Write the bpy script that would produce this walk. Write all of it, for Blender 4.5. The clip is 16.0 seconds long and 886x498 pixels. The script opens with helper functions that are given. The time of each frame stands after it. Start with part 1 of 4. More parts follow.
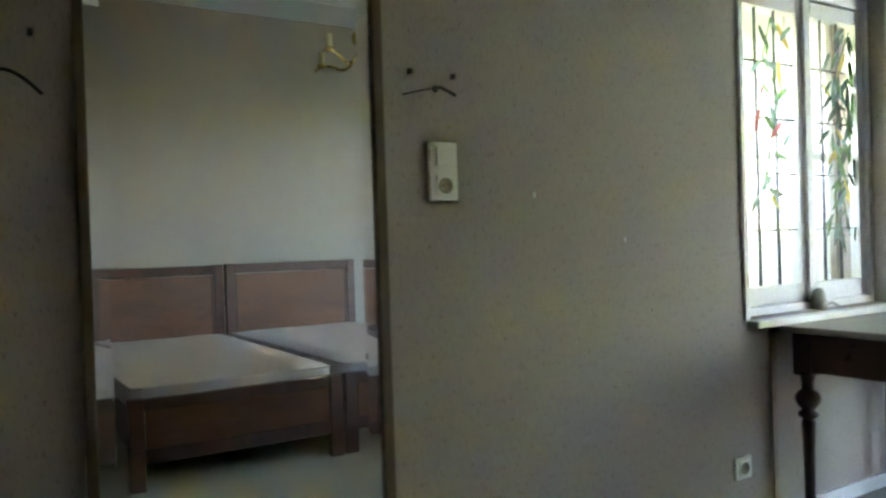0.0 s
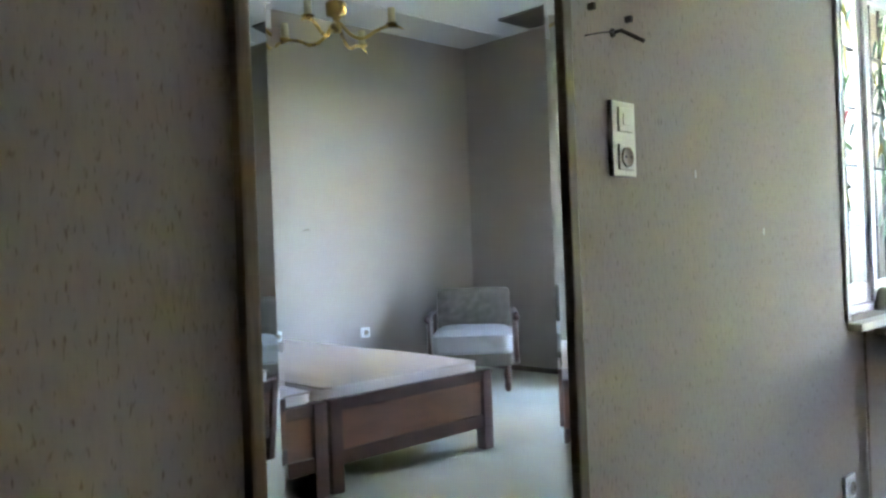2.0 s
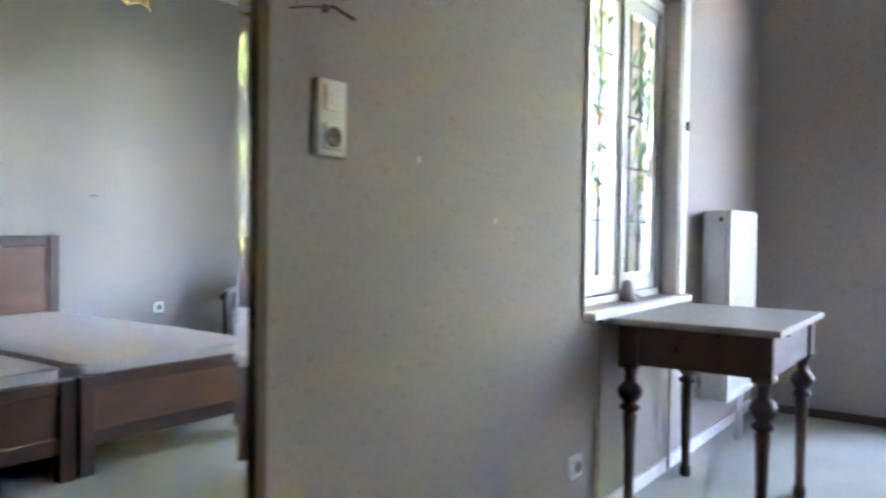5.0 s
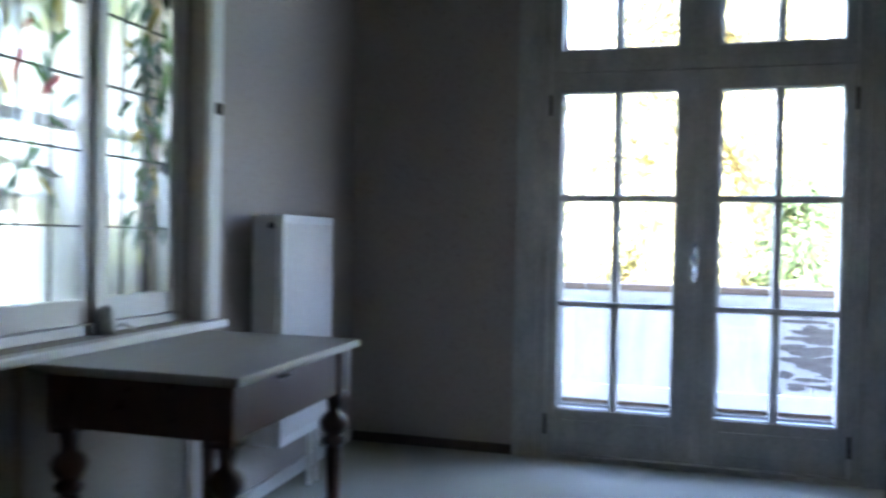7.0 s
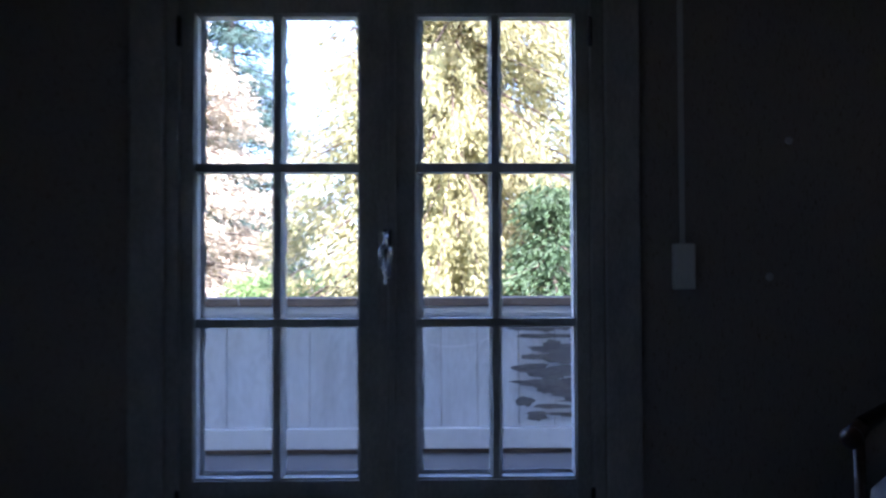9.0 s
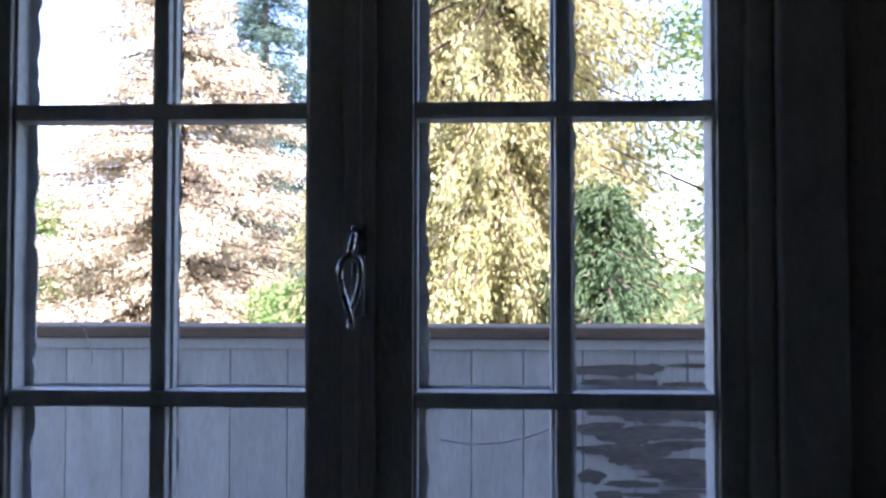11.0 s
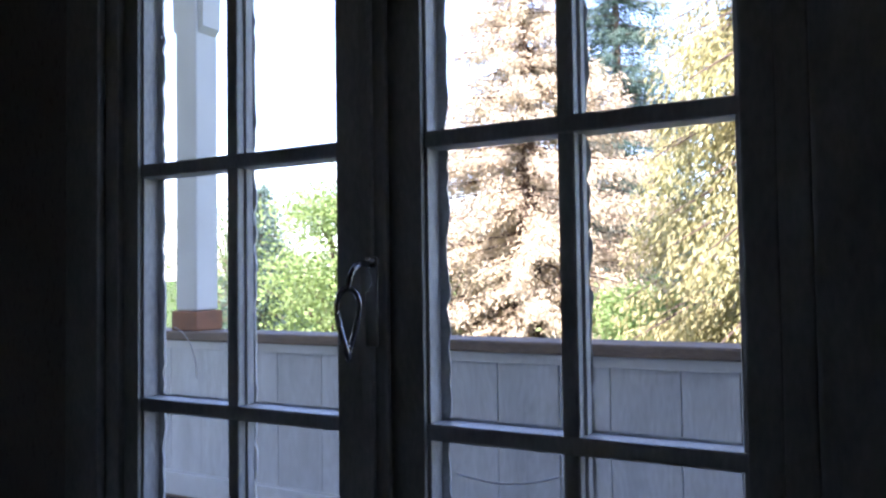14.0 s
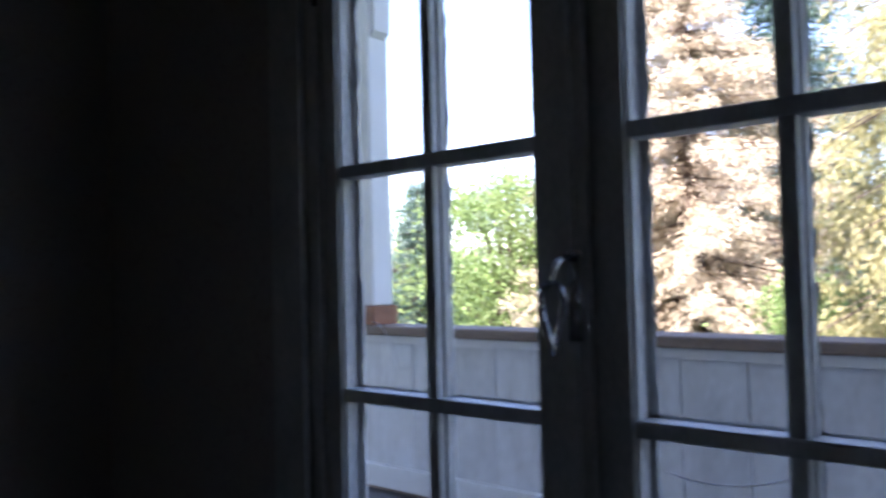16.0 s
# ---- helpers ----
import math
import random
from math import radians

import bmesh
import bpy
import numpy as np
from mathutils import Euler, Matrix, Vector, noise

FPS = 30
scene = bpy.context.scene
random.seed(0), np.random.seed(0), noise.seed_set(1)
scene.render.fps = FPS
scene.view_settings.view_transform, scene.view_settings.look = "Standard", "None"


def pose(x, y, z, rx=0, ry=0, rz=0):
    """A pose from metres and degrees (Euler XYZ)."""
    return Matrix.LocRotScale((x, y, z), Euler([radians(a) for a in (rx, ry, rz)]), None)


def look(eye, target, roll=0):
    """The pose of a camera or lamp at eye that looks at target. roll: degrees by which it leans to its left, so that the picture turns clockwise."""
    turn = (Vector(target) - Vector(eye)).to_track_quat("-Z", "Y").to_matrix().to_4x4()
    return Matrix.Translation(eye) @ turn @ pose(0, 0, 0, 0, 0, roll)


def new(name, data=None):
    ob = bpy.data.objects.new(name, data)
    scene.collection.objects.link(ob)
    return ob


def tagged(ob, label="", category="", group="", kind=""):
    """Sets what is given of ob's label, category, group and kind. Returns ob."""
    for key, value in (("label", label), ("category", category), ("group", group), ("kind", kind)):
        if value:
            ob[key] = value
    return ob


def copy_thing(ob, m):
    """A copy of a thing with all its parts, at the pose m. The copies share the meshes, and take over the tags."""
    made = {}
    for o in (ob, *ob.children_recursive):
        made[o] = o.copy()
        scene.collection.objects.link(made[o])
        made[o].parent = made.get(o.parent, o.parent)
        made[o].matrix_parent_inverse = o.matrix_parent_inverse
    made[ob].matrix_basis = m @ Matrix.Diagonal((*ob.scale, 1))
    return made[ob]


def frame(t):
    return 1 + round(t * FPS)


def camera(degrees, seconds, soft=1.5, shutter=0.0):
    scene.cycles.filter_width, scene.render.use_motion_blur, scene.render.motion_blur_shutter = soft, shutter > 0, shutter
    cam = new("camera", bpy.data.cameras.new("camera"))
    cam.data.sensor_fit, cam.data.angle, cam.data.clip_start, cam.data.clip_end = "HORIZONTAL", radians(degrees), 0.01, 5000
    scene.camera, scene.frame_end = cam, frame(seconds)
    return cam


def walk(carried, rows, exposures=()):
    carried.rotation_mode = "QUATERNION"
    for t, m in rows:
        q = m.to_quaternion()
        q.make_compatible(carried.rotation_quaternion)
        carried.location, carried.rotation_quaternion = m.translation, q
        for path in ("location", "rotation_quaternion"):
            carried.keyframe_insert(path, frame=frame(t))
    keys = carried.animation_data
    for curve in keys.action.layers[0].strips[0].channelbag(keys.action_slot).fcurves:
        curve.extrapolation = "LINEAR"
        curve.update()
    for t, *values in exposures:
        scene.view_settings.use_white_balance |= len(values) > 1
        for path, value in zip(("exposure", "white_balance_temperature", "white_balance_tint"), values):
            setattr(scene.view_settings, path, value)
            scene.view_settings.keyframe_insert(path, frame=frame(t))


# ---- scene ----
cam = camera(58.9, 16.0, soft=2.4, shutter=0.5)
PATH = [
    (0, (-1.086, -1.793, 1.073), (-0.022, -0.099, 1.053), -1.8),
    (0.5, (-1.223, -1.534, 1.057), (-0.105, 0.125, 1.025), -3.4),
    (1, (-1.269, -1.287, 1.042), (-0.151, 0.371, 1.019), -3.1),
    (1.5, (-1.289, -1.059, 1.048), (-0.08, 0.534, 1.067), -1.2),
    (2, (-1.373, -0.925, 1.044), (0.014, 0.516, 1.045), -2.2),
    (2.5, (-1.425, -0.87, 1.039), (0.017, 0.515, 1.024), -1.3),
    (3, (-1.448, -0.856, 1.04), (-0.009, 0.533, 1.01), -1.2),
    (3.2, (-1.46, -0.853, 1.037), (-0.018, 0.532, 1.012), -1.3),
    (5.5, (-0.956, -1.238, 1.037), (0.768, -0.226, 0.978), 1.2),
    (6, (-0.695, -1.314, 1.021), (1.114, -0.463, 0.971), 0.7),
    (6.5, (-0.392, -1.336, 1.037), (1.494, -0.669, 1.012), -0.3),
    (7, (-0.158, -1.528, 1.062), (1.771, -1.0, 1.033), 1.1),
    (7.5, (0.183, -1.635, 1.084), (2.174, -1.46, 1.04), 0.2),
    (8, (0.459, -1.718, 1.015), (2.459, -1.732, 1.031), -1.2),
    (8.5, (0.795, -1.813, 0.947), (2.794, -1.777, 0.995), -0.7),
    (9, (1.088, -1.84, 0.932), (3.087, -1.868, 0.981), -0.2),
    (9.2, (1.213, -1.857, 0.934), (3.211, -1.927, 0.989), -0.3),
    (10.1, (1.75, -1.872, 0.95), (3.745, -1.86, 1.01), -0.1),
    (11.5, (2.522, -1.945, 0.994), (4.515, -1.726, 1.053), 0.3),
    (12, (2.62, -2.051, 1.013), (4.529, -1.450, 1.079), 1.8),
    (12.5, (2.567, -2.183, 1.028), (4.401, -1.387, 1.116), 1.8),
    (13, (2.514, -2.31, 1.027), (4.307, -1.425, 1.103), -0.4),
    (13.5, (2.489, -2.425, 1.007), (4.235, -1.451, 1.07), 0.7),
    (14, (2.485, -2.483, 1.023), (4.231, -1.510, 1.093), -0.8),
    (14.5, (2.494, -2.486, 1.021), (4.232, -1.501, 1.096), -1.1),
    (15, (2.502, -2.484, 1.025), (4.239, -1.496, 1.092), -1.1),
    (15.5, (2.487, -2.461, 1.034), (4.165, -1.377, 1.086), -1.3),
    (16, (2.441, -2.409, 1.024), (3.965, -1.120, 1.088), -1.4),
]
EXPOSURES = [(0, 6.9, 6900, 22), (0.5, 7.2, 6900, 24), (1.0, 7.5, 6650, 27), (2.0, 7.65, 6400, 31), (3.2, 7.65, 6300, 33), (5.5, 7.55, 6400, 34), (6.5, 6.2, 6000, 30), (7.0, 5.55, 6000, 26), (8.0, 3.9, 5650, 29), (9.0, 3.1, 5350, 32), (12.0, 2.72, 6000, 32), (16, 2.58, 5950, 31)]
walk(cam, [(t, look(eye, target, roll)) for t, eye, target, roll in PATH], EXPOSURES)

# ---- world, sun and exposure ----
world = bpy.data.worlds.new("sky")
scene.world = world
world.use_nodes = True
wn = world.node_tree.nodes
sky = wn.new("ShaderNodeTexSky")
sky.sky_type = 'NISHITA'
sky.sun_disc = False
sky.sun_elevation = radians(42)
sky.sun_rotation = radians(250)
wn["Background"].inputs["Strength"].default_value = 0.15
world.node_tree.links.new(sky.outputs[0], wn["Background"].inputs["Color"])
sun = new("sun", bpy.data.lights.new("sun", 'SUN'))
sun.data.energy = 4.0
sun.data.angle = radians(0.5)
sun.data.color = (1.0, 0.95, 0.86)
sun.matrix_world = look((-12, -4.4, 11.5), (0, 0, 0))


# ---- materials ----
def mat(name, color, rough=0.6, metal=0.0, vary=0.12, scale=4.0, fine=60.0, bump=0.1, stretch=(1, 1, 1), dark=None, spec=0.5, per_object=0.0):
    m = bpy.data.materials.new(name)
    m.use_nodes = True
    n, l = m.node_tree.nodes, m.node_tree.links
    b = n["Principled BSDF"]
    b.inputs["Metallic"].default_value = metal
    b.inputs["Specular IOR Level"].default_value = spec
    geo = n.new("ShaderNodeNewGeometry")
    vm = n.new("ShaderNodeVectorMath")
    vm.operation = 'MULTIPLY'
    vm.inputs[1].default_value = stretch
    l.new(geo.outputs["Position"], vm.inputs[0])
    big = n.new("ShaderNodeTexNoise")
    big.inputs["Scale"].default_value = scale
    big.inputs["Detail"].default_value = 5
    small = n.new("ShaderNodeTexNoise")
    small.inputs["Scale"].default_value = fine
    small.inputs["Detail"].default_value = 4
    l.new(vm.outputs[0], big.inputs["Vector"])
    l.new(vm.outputs[0], small.inputs["Vector"])
    add = n.new("ShaderNodeMath")
    add.operation = 'ADD'
    l.new(big.outputs["Fac"], add.inputs[0])
    l.new(small.outputs["Fac"], add.inputs[1])
    ramp = n.new("ShaderNodeMapRange")
    ramp.inputs["From Min"].default_value = 0.6
    ramp.inputs["From Max"].default_value = 1.4
    l.new(add.outputs[0], ramp.inputs["Value"])
    mix = n.new("ShaderNodeMix")
    mix.data_type = 'RGBA'
    lo = dark if dark else tuple(c * (1 - 2 * vary) for c in color)
    mix.inputs["A"].default_value = (*lo, 1)
    mix.inputs["B"].default_value = (*(min(1, c * (1 + 0.6 * vary)) for c in color), 1)
    l.new(ramp.outputs[0], mix.inputs["Factor"])
    out = mix.outputs["Result"]
    if per_object:
        info = n.new("ShaderNodeObjectInfo")
        mr = n.new("ShaderNodeMapRange")
        mr.inputs["To Min"].default_value = 1 - per_object
        mr.inputs["To Max"].default_value = 1 + per_object
        l.new(info.outputs["Random"], mr.inputs["Value"])
        hv = n.new("ShaderNodeHueSaturation")
        l.new(mr.outputs[0], hv.inputs["Value"])
        l.new(out, hv.inputs["Color"])
        out = hv.outputs[0]
    l.new(out, b.inputs["Base Color"])
    rr = n.new("ShaderNodeMapRange")
    rr.inputs["To Min"].default_value = max(0.02, rough - 0.12)
    rr.inputs["To Max"].default_value = min(1, rough + 0.12)
    l.new(big.outputs["Fac"], rr.inputs["Value"])
    l.new(rr.outputs[0], b.inputs["Roughness"])
    if bump:
        bp = n.new("ShaderNodeBump")
        bp.inputs["Strength"].default_value = bump
        bp.inputs["Distance"].default_value = 0.004
        l.new(small.outputs["Fac"], bp.inputs["Height"])
        l.new(bp.outputs[0], b.inputs["Normal"])
    return m


def flecked(name, color, fleck, tint):
    """Grass-cloth wallpaper: woven ground, short dark upright flecks, faint large stains."""
    m = mat(name, color, 0.75, vary=0.07, scale=1.1, fine=90, bump=0.25, stretch=(1, 1, 0.3))
    n, l = m.node_tree.nodes, m.node_tree.links
    b = n["Principled BSDF"]
    src = b.inputs["Base Color"].links[0].from_socket
    geo = n.new("ShaderNodeNewGeometry")
    vm = n.new("ShaderNodeVectorMath")
    vm.operation = 'MULTIPLY'
    vm.inputs[1].default_value = (1, 1, 0.28)
    l.new(geo.outputs["Position"], vm.inputs[0])
    tex = n.new("ShaderNodeTexNoise")
    tex.inputs["Scale"].default_value = 170
    tex.inputs["Detail"].default_value = 1
    l.new(vm.outputs[0], tex.inputs["Vector"])
    mr = n.new("ShaderNodeMapRange")
    mr.inputs["From Min"].default_value = 0.60
    mr.inputs["From Max"].default_value = 0.78
    l.new(tex.outputs["Fac"], mr.inputs["Value"])
    mx = n.new("ShaderNodeMix")
    mx.data_type = 'RGBA'
    l.new(mr.outputs[0], mx.inputs["Factor"])
    l.new(src, mx.inputs["A"])
    mx.inputs["B"].default_value = (*fleck, 1)
    st = n.new("ShaderNodeTexNoise")
    st.inputs["Scale"].default_value = 0.9
    st.inputs["Detail"].default_value = 6
    l.new(geo.outputs["Position"], st.inputs["Vector"])
    sr = n.new("ShaderNodeMapRange")
    sr.inputs["From Min"].default_value = 0.5
    sr.inputs["From Max"].default_value = 0.8
    sr.inputs["To Max"].default_value = 0.5
    l.new(st.outputs["Fac"], sr.inputs["Value"])
    m2 = n.new("ShaderNodeMix")
    m2.data_type = 'RGBA'
    l.new(sr.outputs[0], m2.inputs["Factor"])
    l.new(mx.outputs["Result"], m2.inputs["A"])
    m2.inputs["B"].default_value = (*tint, 1)
    l.new(m2.outputs["Result"], b.inputs["Base Color"])
    return m


def clear_glass(name, rough=0.0, power=5.0, least=0.025):
    m = bpy.data.materials.new(name)
    m.use_nodes = True
    n, l = m.node_tree.nodes, m.node_tree.links
    n.remove(n["Principled BSDF"])
    tr, gl, mx, fr = n.new("ShaderNodeBsdfTransparent"), n.new("ShaderNodeBsdfGlossy"), n.new("ShaderNodeMixShader"), n.new("ShaderNodeLayerWeight")
    tr.inputs[0].default_value = (0.97, 0.98, 0.98, 1)
    gl.inputs["Roughness"].default_value = rough
    fr.inputs["Blend"].default_value = 0.5
    pw, ml = n.new("ShaderNodeMath"), n.new("ShaderNodeMath")
    pw.operation, ml.operation = 'POWER', 'MULTIPLY_ADD'
    pw.inputs[1].default_value = power
    ml.inputs[1].default_value, ml.inputs[2].default_value = 0.9, least
    l.new(fr.outputs["Facing"], pw.inputs[0])
    l.new(pw.outputs[0], ml.inputs[0])
    l.new(ml.outputs[0], mx.inputs[0])
    l.new(tr.outputs[0], mx.inputs[1])
    l.new(gl.outputs[0], mx.inputs[2])
    l.new(mx.outputs[0], n["Material Output"].inputs[0])
    return m


def silver(name):
    m = bpy.data.materials.new(name)
    m.use_nodes = True
    b = m.node_tree.nodes["Principled BSDF"]
    b.inputs["Base Color"].default_value = (0.90, 0.91, 0.90, 1)
    b.inputs["Metallic"].default_value = 1.0
    b.inputs["Roughness"].default_value = 0.0
    return m


def plate_glass(name):
    m = bpy.data.materials.new(name)
    m.use_nodes = True
    n, l = m.node_tree.nodes, m.node_tree.links
    n.remove(n["Principled BSDF"])
    g = n.new("ShaderNodeBsdfGlass")
    g.inputs["Color"].default_value = (0.97, 0.985, 0.975, 1)
    g.inputs["Roughness"].default_value = 0.0
    g.inputs["IOR"].default_value = 1.5
    l.new(g.outputs[0], n["Material Output"].inputs[0])
    return m


def leafy(name, color, spread=0.3, through_light=0.35):
    m = bpy.data.materials.new(name)
    m.use_nodes = True
    n, l = m.node_tree.nodes, m.node_tree.links
    b = n["Principled BSDF"]
    geo = n.new("ShaderNodeNewGeometry")
    mr = n.new("ShaderNodeMapRange")
    mr.inputs["To Min"].default_value = 1 - spread
    mr.inputs["To Max"].default_value = 1 + spread
    l.new(geo.outputs["Random Per Island"], mr.inputs["Value"])
    hs = n.new("ShaderNodeHueSaturation")
    hs.inputs["Color"].default_value = (*color, 1)
    l.new(mr.outputs[0], hs.inputs["Value"])
    h2 = n.new("ShaderNodeMapRange")
    h2.inputs["To Min"].default_value = 0.475
    h2.inputs["To Max"].default_value = 0.525
    ns = n.new("ShaderNodeTexNoise")
    ns.inputs["Scale"].default_value = 0.8
    l.new(geo.outputs["Position"], ns.inputs["Vector"])
    l.new(ns.outputs["Fac"], h2.inputs["Value"])
    l.new(h2.outputs[0], hs.inputs["Hue"])
    l.new(hs.outputs[0], b.inputs["Base Color"])
    b.inputs["Roughness"].default_value = 0.6
    t = n.new("ShaderNodeBsdfTranslucent")
    l.new(hs.outputs[0], t.inputs[0])
    mx = n.new("ShaderNodeMixShader")
    mx.inputs[0].default_value = through_light
    l.new(b.outputs[0], mx.inputs[1])
    l.new(t.outputs[0], mx.inputs[2])
    l.new(mx.outputs[0], n["Material Output"].inputs[0])
    return m


M_PAPER = flecked("wallpaper", (0.375, 0.327, 0.278), (0.205, 0.165, 0.125), (0.315, 0.275, 0.225))
M_CEIL = mat("ceiling_paint", (0.75, 0.74, 0.70), 0.8, vary=0.06, scale=2, fine=50, bump=0.1)
M_CARPET = mat("carpet", (0.43, 0.415, 0.33), 0.95, vary=0.13, scale=2.2, fine=260, bump=0.8, spec=0.1)
M_WHITE = mat("white_lacquer", (0.72, 0.71, 0.67), 0.4, vary=0.08, scale=5, fine=70, bump=0.08)
# White door paint, its tone lowered for the dim room side.
M_SASH = mat("old_dimmed_sash_paint", (0.46, 0.445, 0.40), 0.45, vary=0.18, scale=14, fine=120, bump=0.25, stretch=(1, 1, 0.4))
# Paler copy of the sash paint: daylight on the bars, put into colour.
M_BAR = mat("flaking_lit_bar_paint", (0.66, 0.65, 0.62), 0.5, vary=0.15, scale=20, fine=140, bump=0.3, stretch=(1, 1, 0.4))
M_JAMB = mat("jamb_wood", (0.115, 0.08, 0.035), 0.5, vary=0.25, scale=6, fine=60, bump=0.12, stretch=(3, 3, 0.3))
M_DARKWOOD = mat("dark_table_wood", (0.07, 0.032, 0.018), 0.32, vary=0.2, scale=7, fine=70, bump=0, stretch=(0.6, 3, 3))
# Dark top paled to grey: the sky's reflection is put into its colour.
M_TOP = mat("worn_sky_sheen_top", (0.27, 0.245, 0.225), 0.46, vary=0.09, scale=6, fine=70, bump=0, stretch=(0.6, 3, 3), spec=0.8)
M_DRAWER = mat("drawer_wood", (0.33, 0.26, 0.20), 0.4, vary=0.25, scale=6, fine=60, bump=0.08, stretch=(3, 0.6, 3))
M_BED = mat("bed_walnut", (0.095, 0.038, 0.02), 0.4, vary=0.28, scale=5, fine=60, bump=0.06, stretch=(0.7, 2, 3))
M_BEDPANEL = mat("bed_panel_veneer", (0.19, 0.075, 0.034), 0.38, vary=0.3, scale=4, fine=45, bump=0.05, stretch=(0.7, 2, 2.5))
M_MATTRESS = mat("mattress_cloth", (0.68, 0.60, 0.55), 0.9, vary=0.08, scale=5, fine=180, bump=0.4, spec=0.15)
M_PIPING = mat("mattress_piping", (0.42, 0.35, 0.31), 0.85, bump=0.2)
M_BRASS = mat("brass", (0.55, 0.38, 0.13), 0.28, 1.0, vary=0.2, scale=20, fine=150, bump=0.05)
M_IRON = mat("dark_iron", (0.06, 0.05, 0.045), 0.5, 0.7, vary=0.25, scale=30, fine=200, bump=0.2)
M_STEEL = mat("handle_metal", (0.42, 0.42, 0.43), 0.25, 1.0, vary=0.15, scale=30, fine=200, bump=0.05)
M_PLASTIC = mat("ivory_plastic", (0.80, 0.79, 0.73), 0.35, vary=0.05, scale=20, fine=200, bump=0.03)
M_INSERT = mat("socket_insert", (0.30, 0.25, 0.17), 0.45, vary=0.12, scale=30, fine=200, bump=0.05)
M_BLACK = mat("black_rubber", (0.02, 0.02, 0.02), 0.6, vary=0.1, bump=0.05)
M_RAD = mat("radiator_enamel", (0.74, 0.73, 0.70), 0.32, vary=0.06, scale=6, fine=80, bump=0.03)
M_UPHOL = mat("floral_upholstery", (0.19, 0.175, 0.14), 0.9, vary=0.3, scale=22, fine=160, bump=0.4, dark=(0.075, 0.072, 0.055), spec=0.1)
M_SEAT = mat("worn_seat_cover", (0.38, 0.37, 0.36), 0.9, vary=0.15, scale=18, fine=160, bump=0.4, spec=0.1)
M_BASE = mat("dark_baseboard", (0.09, 0.06, 0.04), 0.5, vary=0.2, scale=6, fine=60, bump=0.1)
M_CANDLE = mat("candle_sleeve", (0.62, 0.52, 0.30), 0.5, vary=0.1, scale=30, bump=0.05)
M_GLASS = clear_glass("window_glass")
M_PLATE = plate_glass("plate_glass")
M_LEAD = mat("lead_came", (0.06, 0.06, 0.065), 0.5, 0.5, vary=0.2, scale=40, bump=0.1)
M_BOARD = mat("balcony_board_paint", (0.62, 0.64, 0.66), 0.6, vary=0.16, scale=6, fine=50, bump=0.2, stretch=(2, 2, 0.5), per_object=0.06)
M_RENDER = mat("white_render", (0.66, 0.67, 0.67), 0.8, vary=0.1, scale=3, fine=60, bump=0.3)
M_RAIL = mat("weathered_rail", (0.23, 0.17, 0.13), 0.75, vary=0.3, scale=7, fine=60, bump=0.3, stretch=(3, 0.6, 3))
M_PLINTH = mat("post_foot_terracotta", (0.30, 0.14, 0.08), 0.8, vary=0.25, scale=12, fine=80, bump=0.3)
M_DECK = mat("balcony_concrete", (0.17, 0.165, 0.16), 0.85, vary=0.2, scale=3, fine=80, bump=0.3)
M_PEEL = mat("bare_weathered_wood", (0.20, 0.19, 0.185), 0.85, vary=0.35, scale=10, fine=60, bump=0.4, stretch=(1, 0.5, 3))
M_GRASS = mat("grass", (0.10, 0.14, 0.04), 0.9, vary=0.4, scale=0.6, fine=8, bump=0.5, spec=0.1)
M_BARK = mat("bark", (0.14, 0.10, 0.075), 0.9, vary=0.35, scale=4, fine=30, bump=0.6, stretch=(1, 1, 0.2), spec=0.1)
M_ROOF = mat("roof_tile", (0.25, 0.11, 0.07), 0.8, vary=0.25, scale=3, fine=40, bump=0.3)
M_PUTTY = mat("flaking_putty", (0.70, 0.70, 0.68), 0.8, vary=0.2, scale=40, fine=200, bump=0.4)
M_MIRROR = silver("mirror_silvering")
M_THREAD = mat("white_thread", (0.75, 0.75, 0.78), 0.6, bump=0)
M_GAP_SHADE = mat("ceiling_gap_shade", (0.10, 0.09, 0.08), 0.9, vary=0.3, scale=8, bump=0.3)
L_YELLOW = leafy("yellow_green_needles", (0.36, 0.33, 0.14), 0.4)
L_DEAD = leafy("dead_needles", (0.50, 0.42, 0.28), 0.4, 0.2)
L_BLUE = leafy("blue_green_needles", (0.07, 0.12, 0.085), 0.4, 0.2)
L_DARK = leafy("dark_green_needles", (0.06, 0.10, 0.035), 0.45, 0.2)
L_LIME = leafy("lime_leaves", (0.25, 0.34, 0.11), 0.35, 0.5)
L_MID = leafy("mid_green_leaves", (0.11, 0.19, 0.05), 0.4, 0.4)


# ---- mesh helpers ----
def mesh_of(bm, name, material, smooth=False):
    me = bpy.data.meshes.new(name)
    bm.normal_update()
    if smooth:
        for f in bm.faces:
            f.smooth = True
    bm.to_mesh(me)
    bm.free()
    me.materials.append(material)
    return me


def part(name, bm, material, parent=None, label="", smooth=False):
    ob = new(name, mesh_of(bm, name, material, smooth))
    ob.parent = parent
    if label:
        ob["label"] = label
    return ob


def piece(name, me, parent, m):
    ob = new(name, me)
    ob.parent = parent
    ob.matrix_basis = m
    return ob


def holder(name, m, label, category, group="", kind=""):
    ob = new(name)
    ob.matrix_basis = m
    return tagged(ob, label, category, group, kind)


